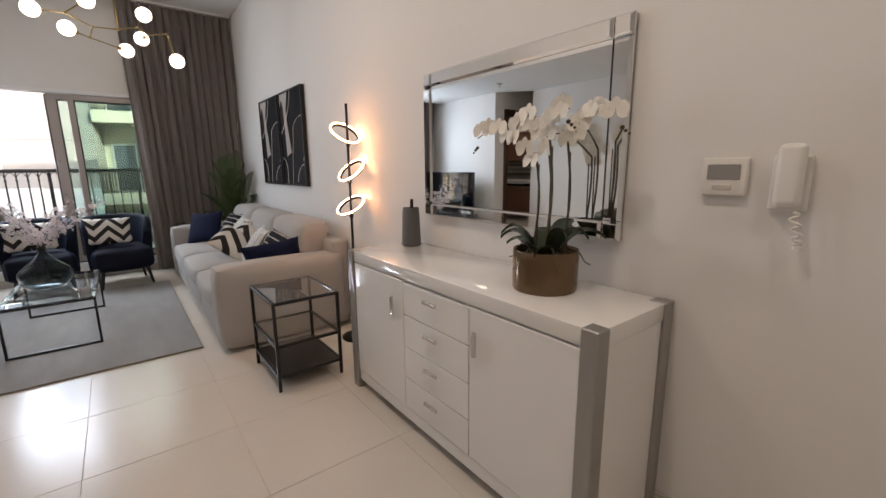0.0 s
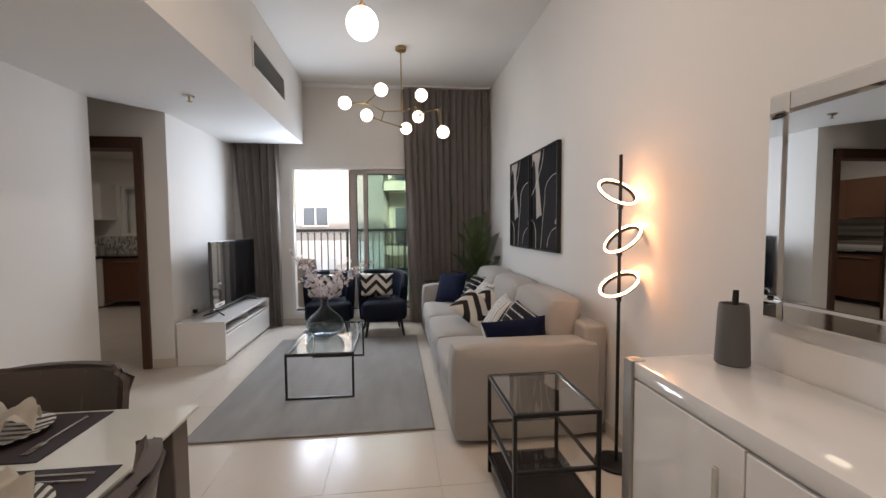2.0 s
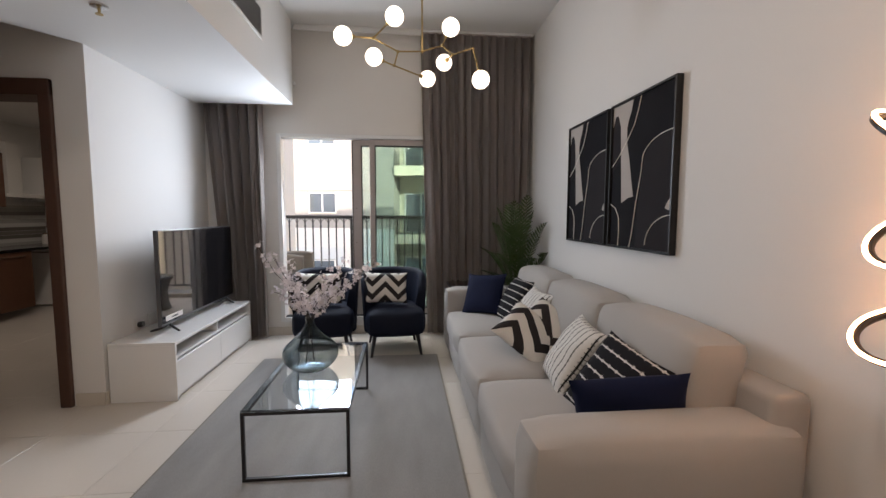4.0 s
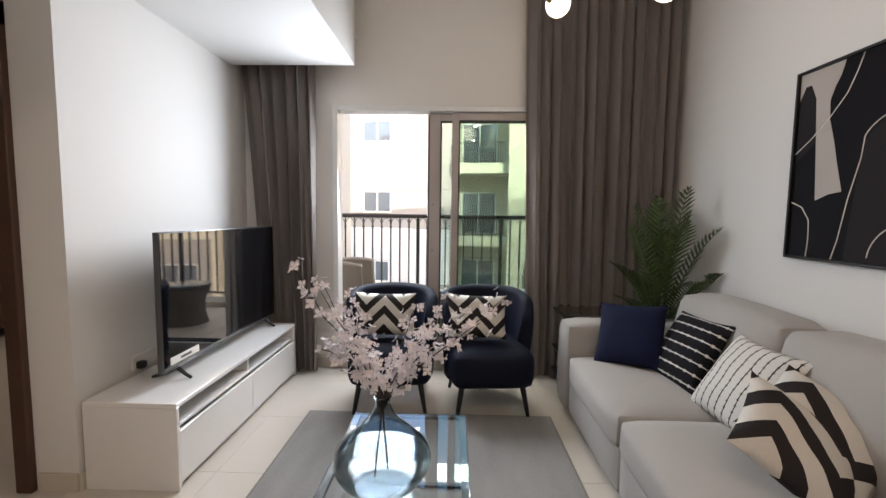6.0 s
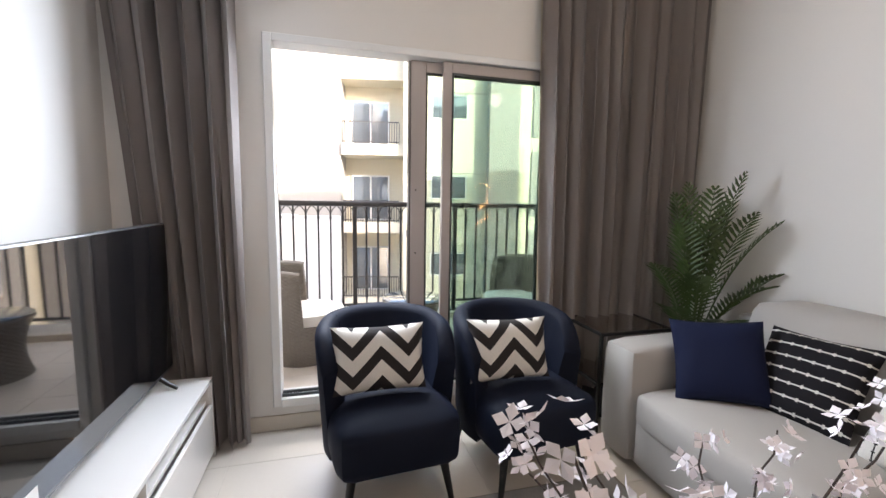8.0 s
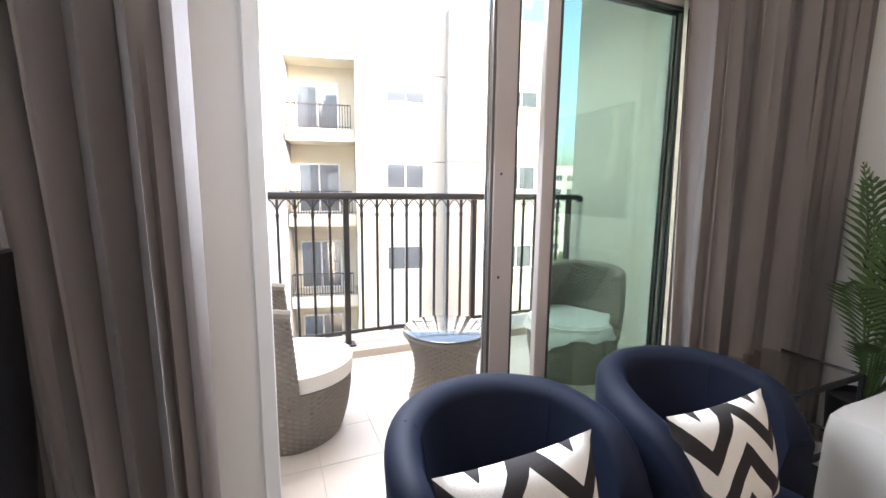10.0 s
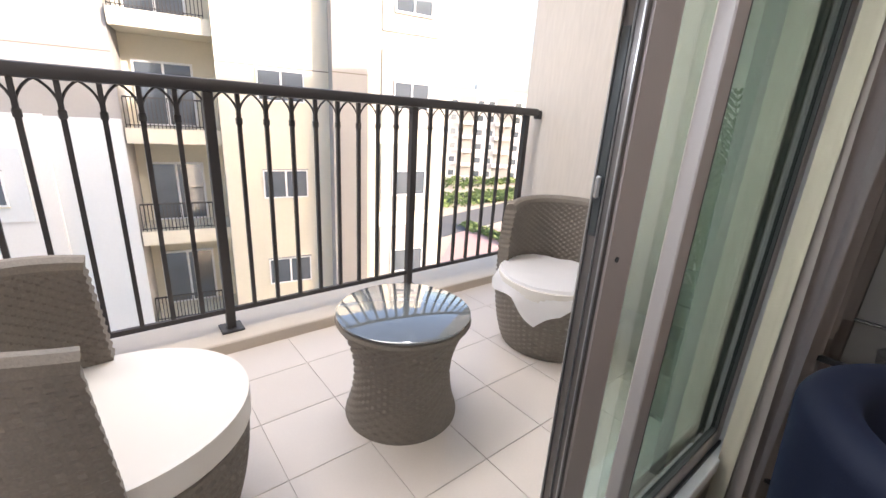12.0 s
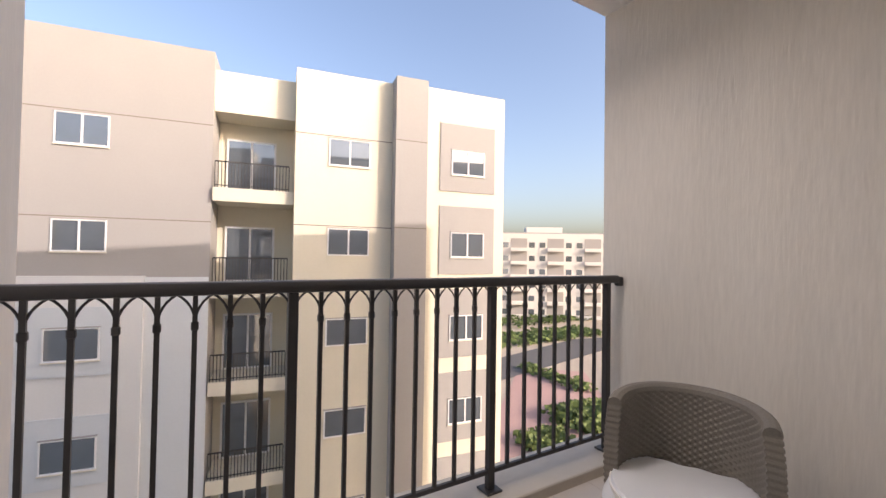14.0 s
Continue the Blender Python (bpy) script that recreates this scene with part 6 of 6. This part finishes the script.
def far_window(s, y, z, w=1.0):
    p = new("window")
    p.parent = bld
    p.matrix_basis = pose(s, y - 0.06, z) @ Matrix.Diagonal((w, 1, 1, 1))
    for nm, me in (("window_frame", FR_ME), ("pane", PANE_ME), ("sill", SILL_ME), ("drip_edge", HEAD_ME)):
        piece(nm, me, p, Matrix())
    return p


for k in STOREYS:
    z = 2.48 + ST * k - 1.08
    far_window(-8.0, (0.0 if k >= 0 else -0.31), z, 0.88)
    far_window(-10.4, (0.0 if k >= 0 else -0.31), z, 0.88)
    far_window(0.77, -0.45, z, 0.96)
    bpart("wall_panel", (4.52, -0.80, z - 0.72, 7.12, -0.752, z + 2.2), M_FAC_TAUPE, "taupe framed wall panel")
    far_window(5.82, -0.80, z, 0.93)
    if k < 0:
        bpart("wall_panel", (-9.4, -0.30, z - 0.5, -6.75, -0.252, z + 1.75), M_FAC_GREY, "grey framed wall panel")
    # balcony: slab, rail, glazed door
    zf = 0.28 + ST * k
    bal = bpart("balcony", (-4.10, -0.15, zf - 0.50, -1.31, 1.7, zf), M_FAC_CREAM, "cream balcony slab")
    bm = bmesh.new()
    box(bm, -4.05, -0.10, zf + 0.95, -1.50, -0.06, zf + 1.0)
    box(bm, -4.05, -0.10, zf + 0.08, -1.50, -0.06, zf + 0.11)
    part("balcony_rail", bm, M_RAIL, bal)
    for j in range(24):
        piece("baluster", BALUSTER_ME, bal, pose(-4.05 + 2.55 * j / 23, -0.08, zf))
    dr = part("balcony_door", boxed(-3.86, 1.60, zf, -2.0, 1.68, zf + 2.25), M_FRAME_WHITE, bal)
    part("pane", boxed(-3.78, 1.585, zf + 0.08, -2.97, 1.60, zf + 2.17), M_FAR_GLASS, dr)
    part("pane", boxed(-2.89, 1.585, zf + 0.08, -2.08, 1.60, zf + 2.17), M_FAR_GLASS, dr)

# ---- ground and distance ----
def flat(outline, z, z0=None):
    bm = bmesh.new()
    prism(bm, outline, z - 0.3 if z0 is None else z0, z)
    return bm


structure("ground", flat([(-900, -900), (900, -900), (900, 1500), (-900, 1500)], ZG, ZG - 1), M_SAND, "sandy open ground reaching the horizon", "ground")
structure("pavement", flat([(12, 18), (26, 22), (44, 44), (38, 50), (20, 34)], ZG + 0.05), M_PINK, "pink block paved parking area", "pavement")
structure("road", flat([(-30, 52), (20, 44), (60, 52), (120, 40), (124, 47), (60, 60), (20, 51), (-30, 60)], ZG + 0.06), M_ASPHALT, "grey asphalt road", "road")
structure("road_edge", flat([(18, 22), (27, 20), (48, 36), (44, 41)], ZG + 0.10), M_ASPHALT, "grey asphalt driveway", "road")


def shrubs(name, cx, cy, w, d, h, count, label, seed):
    rnd = random.Random(seed)
    bm = bmesh.new()
    for _ in range(count):
        x, y = cx + rnd.uniform(-w, w), cy + rnd.uniform(-d, d)
        r = rnd.uniform(0.3, 0.7) * h
        for _ in range(9):
            a, b = rnd.uniform(0, 6.28), rnd.uniform(0.1, 1.4)
            c = Vector((x + r * math.cos(a) * math.cos(b), y + r * math.sin(a) * math.cos(b), ZG + 0.1 + r * math.sin(b)))
            t = Vector((rnd.uniform(-1, 1), rnd.uniform(-1, 1), rnd.uniform(-0.4, 1))).normalized() * r * 0.45
            q = t.orthogonal().normalized() * r * 0.35
            v = [bm.verts.new(c + t), bm.verts.new(c + q), bm.verts.new(c - t), bm.verts.new(c - q)]
            bm.faces.new(v)
    ob = part(name, bm, M_LEAF, None, "", None)
    return tagged(ob, label, "shrubs", "", "stuff")


shrubs("shrubs", 54, 64, 16, 4, 1.4, 420, "green shrub beds beside the far road", 1)
shrubs("shrubs", 31.5, 33, 3.5, 2.5, 1.3, 260, "low green hedge beside the driveway", 2)
shrubs("shrubs", 24, 31, 2.2, 1.6, 1.1, 110, "dry green bushes by the parking area", 3)
shrubs("shrubs", 38, 44, 1.2, 6, 1.0, 110, "narrow green planting strip", 4)
shrubs("shrubs", 75, 80, 30, 6, 1.5, 420, "green planting in front of the far buildings", 5)


def far_block(m, wide, floors, label):
    b = thing("apartment_block", m, label, "building", "far apartment blocks")
    fh = 3.3
    top = floors * fh
    part("wall", boxed(0, 0, 0, wide, 14, top + 1.2), M_FAR_WALL, b)
    part("roof", boxed(0.4, 0.4, top + 1.2, wide - 0.4, 13.6, top + 1.5), M_FAC_TAUPE, b)
    part("roof_room", boxed(wide * 0.35, 3, top + 1.5, wide * 0.55, 8, top + 3.0), M_FAR_WALL, b)
    win_me = mesh_of("window", boxed(-0.7, -0.05, 0, 0.7, 0.05, 1.3), M_FAR_GLASS)
    bay = 9.0
    for c in range(int(wide // bay)):
        x = c * bay + bay / 2
        # flush dark panel painted as the bay's shade; the wall has no recess
        r = part("balcony_bay", boxed(x - 2.0, -0.06, 0.3, x + 2.0, 0.02, top), M_FAR_BAY, b, "balcony bay, its shade put into a flat dark panel")
        for f in range(floors):
            part("balcony", boxed(x - 2.1, -1.0, f * fh + 0.1, x + 2.1, 0.0, f * fh + 0.95), M_FAR_WALL, r)
            piece("window", win_me, b, pose(x - 3.2, -0.02, f * fh + 1.0))
            piece("window", win_me, b, pose(x + 3.2, -0.02, f * fh + 1.0))
    return b


far_block(pose(58, 93, ZG, 0, 0, -35), 45, 6, "white six-storey apartment block far across the open ground")
far_block(pose(93, 66, ZG, 0, 0, -50), 45, 6, "pale apartment block behind the planted strip")
far_block(pose(20, 130, ZG, 0, 0, -10), 36, 6, "pale apartment block in the hazy distance")

# ---- floor tiles, each a piece of its floor ----
def tile_mesh(name, w, d, h, mat):
    bm = boxed(-w / 2, -d / 2, -h, w / 2, d / 2, 0)
    top = [e for e in bm.edges if all(abs(v.co.z) < 1e-6 for v in e.verts)]
    bmesh.ops.bevel(bm, geom=top, offset=0.0008, segments=1, affect="EDGES")
    return mesh_of(name, bm, mat)


TX, TY = 0.604, 0.585
tile_me = tile_mesh("tile", TX - 0.0025, TY - 0.0025, 0.013, M_TILE)
floor_ob = bpy.data.objects["floor"]
for i in range(-8, 4):
    for j in range(-10, 9):
        cx, cy = 0.146 + (i - 0.5) * TX, 3.12 + (j + 0.5) * TY
        if cx > XR + 0.25 or cy < YB - 0.2 or cy > YW + 0.25 or cx < -5.2:
            continue
        if cx < XD - 0.3 and cy < YD - 0.3:
            continue
        piece("tile", tile_me, floor_ob, pose(cx, cy, 0.0))
btile_me = tile_mesh("balcony_tile", 0.2825, 0.2905, 0.011, M_BTILE)
bfloor = bpy.data.objects["balcony_floor"]
for i in range(-6, 7):
    for j in range(0, 5):
        cx, cy = -0.10 + (i + 0.5) * 0.285, 7.10 + (j + 0.5) * 0.293
        if cx > 1.75 or cx < -1.95 or cy > 8.6:
            continue
        piece("tile", btile_me, bfloor, pose(cx, cy, ZB))
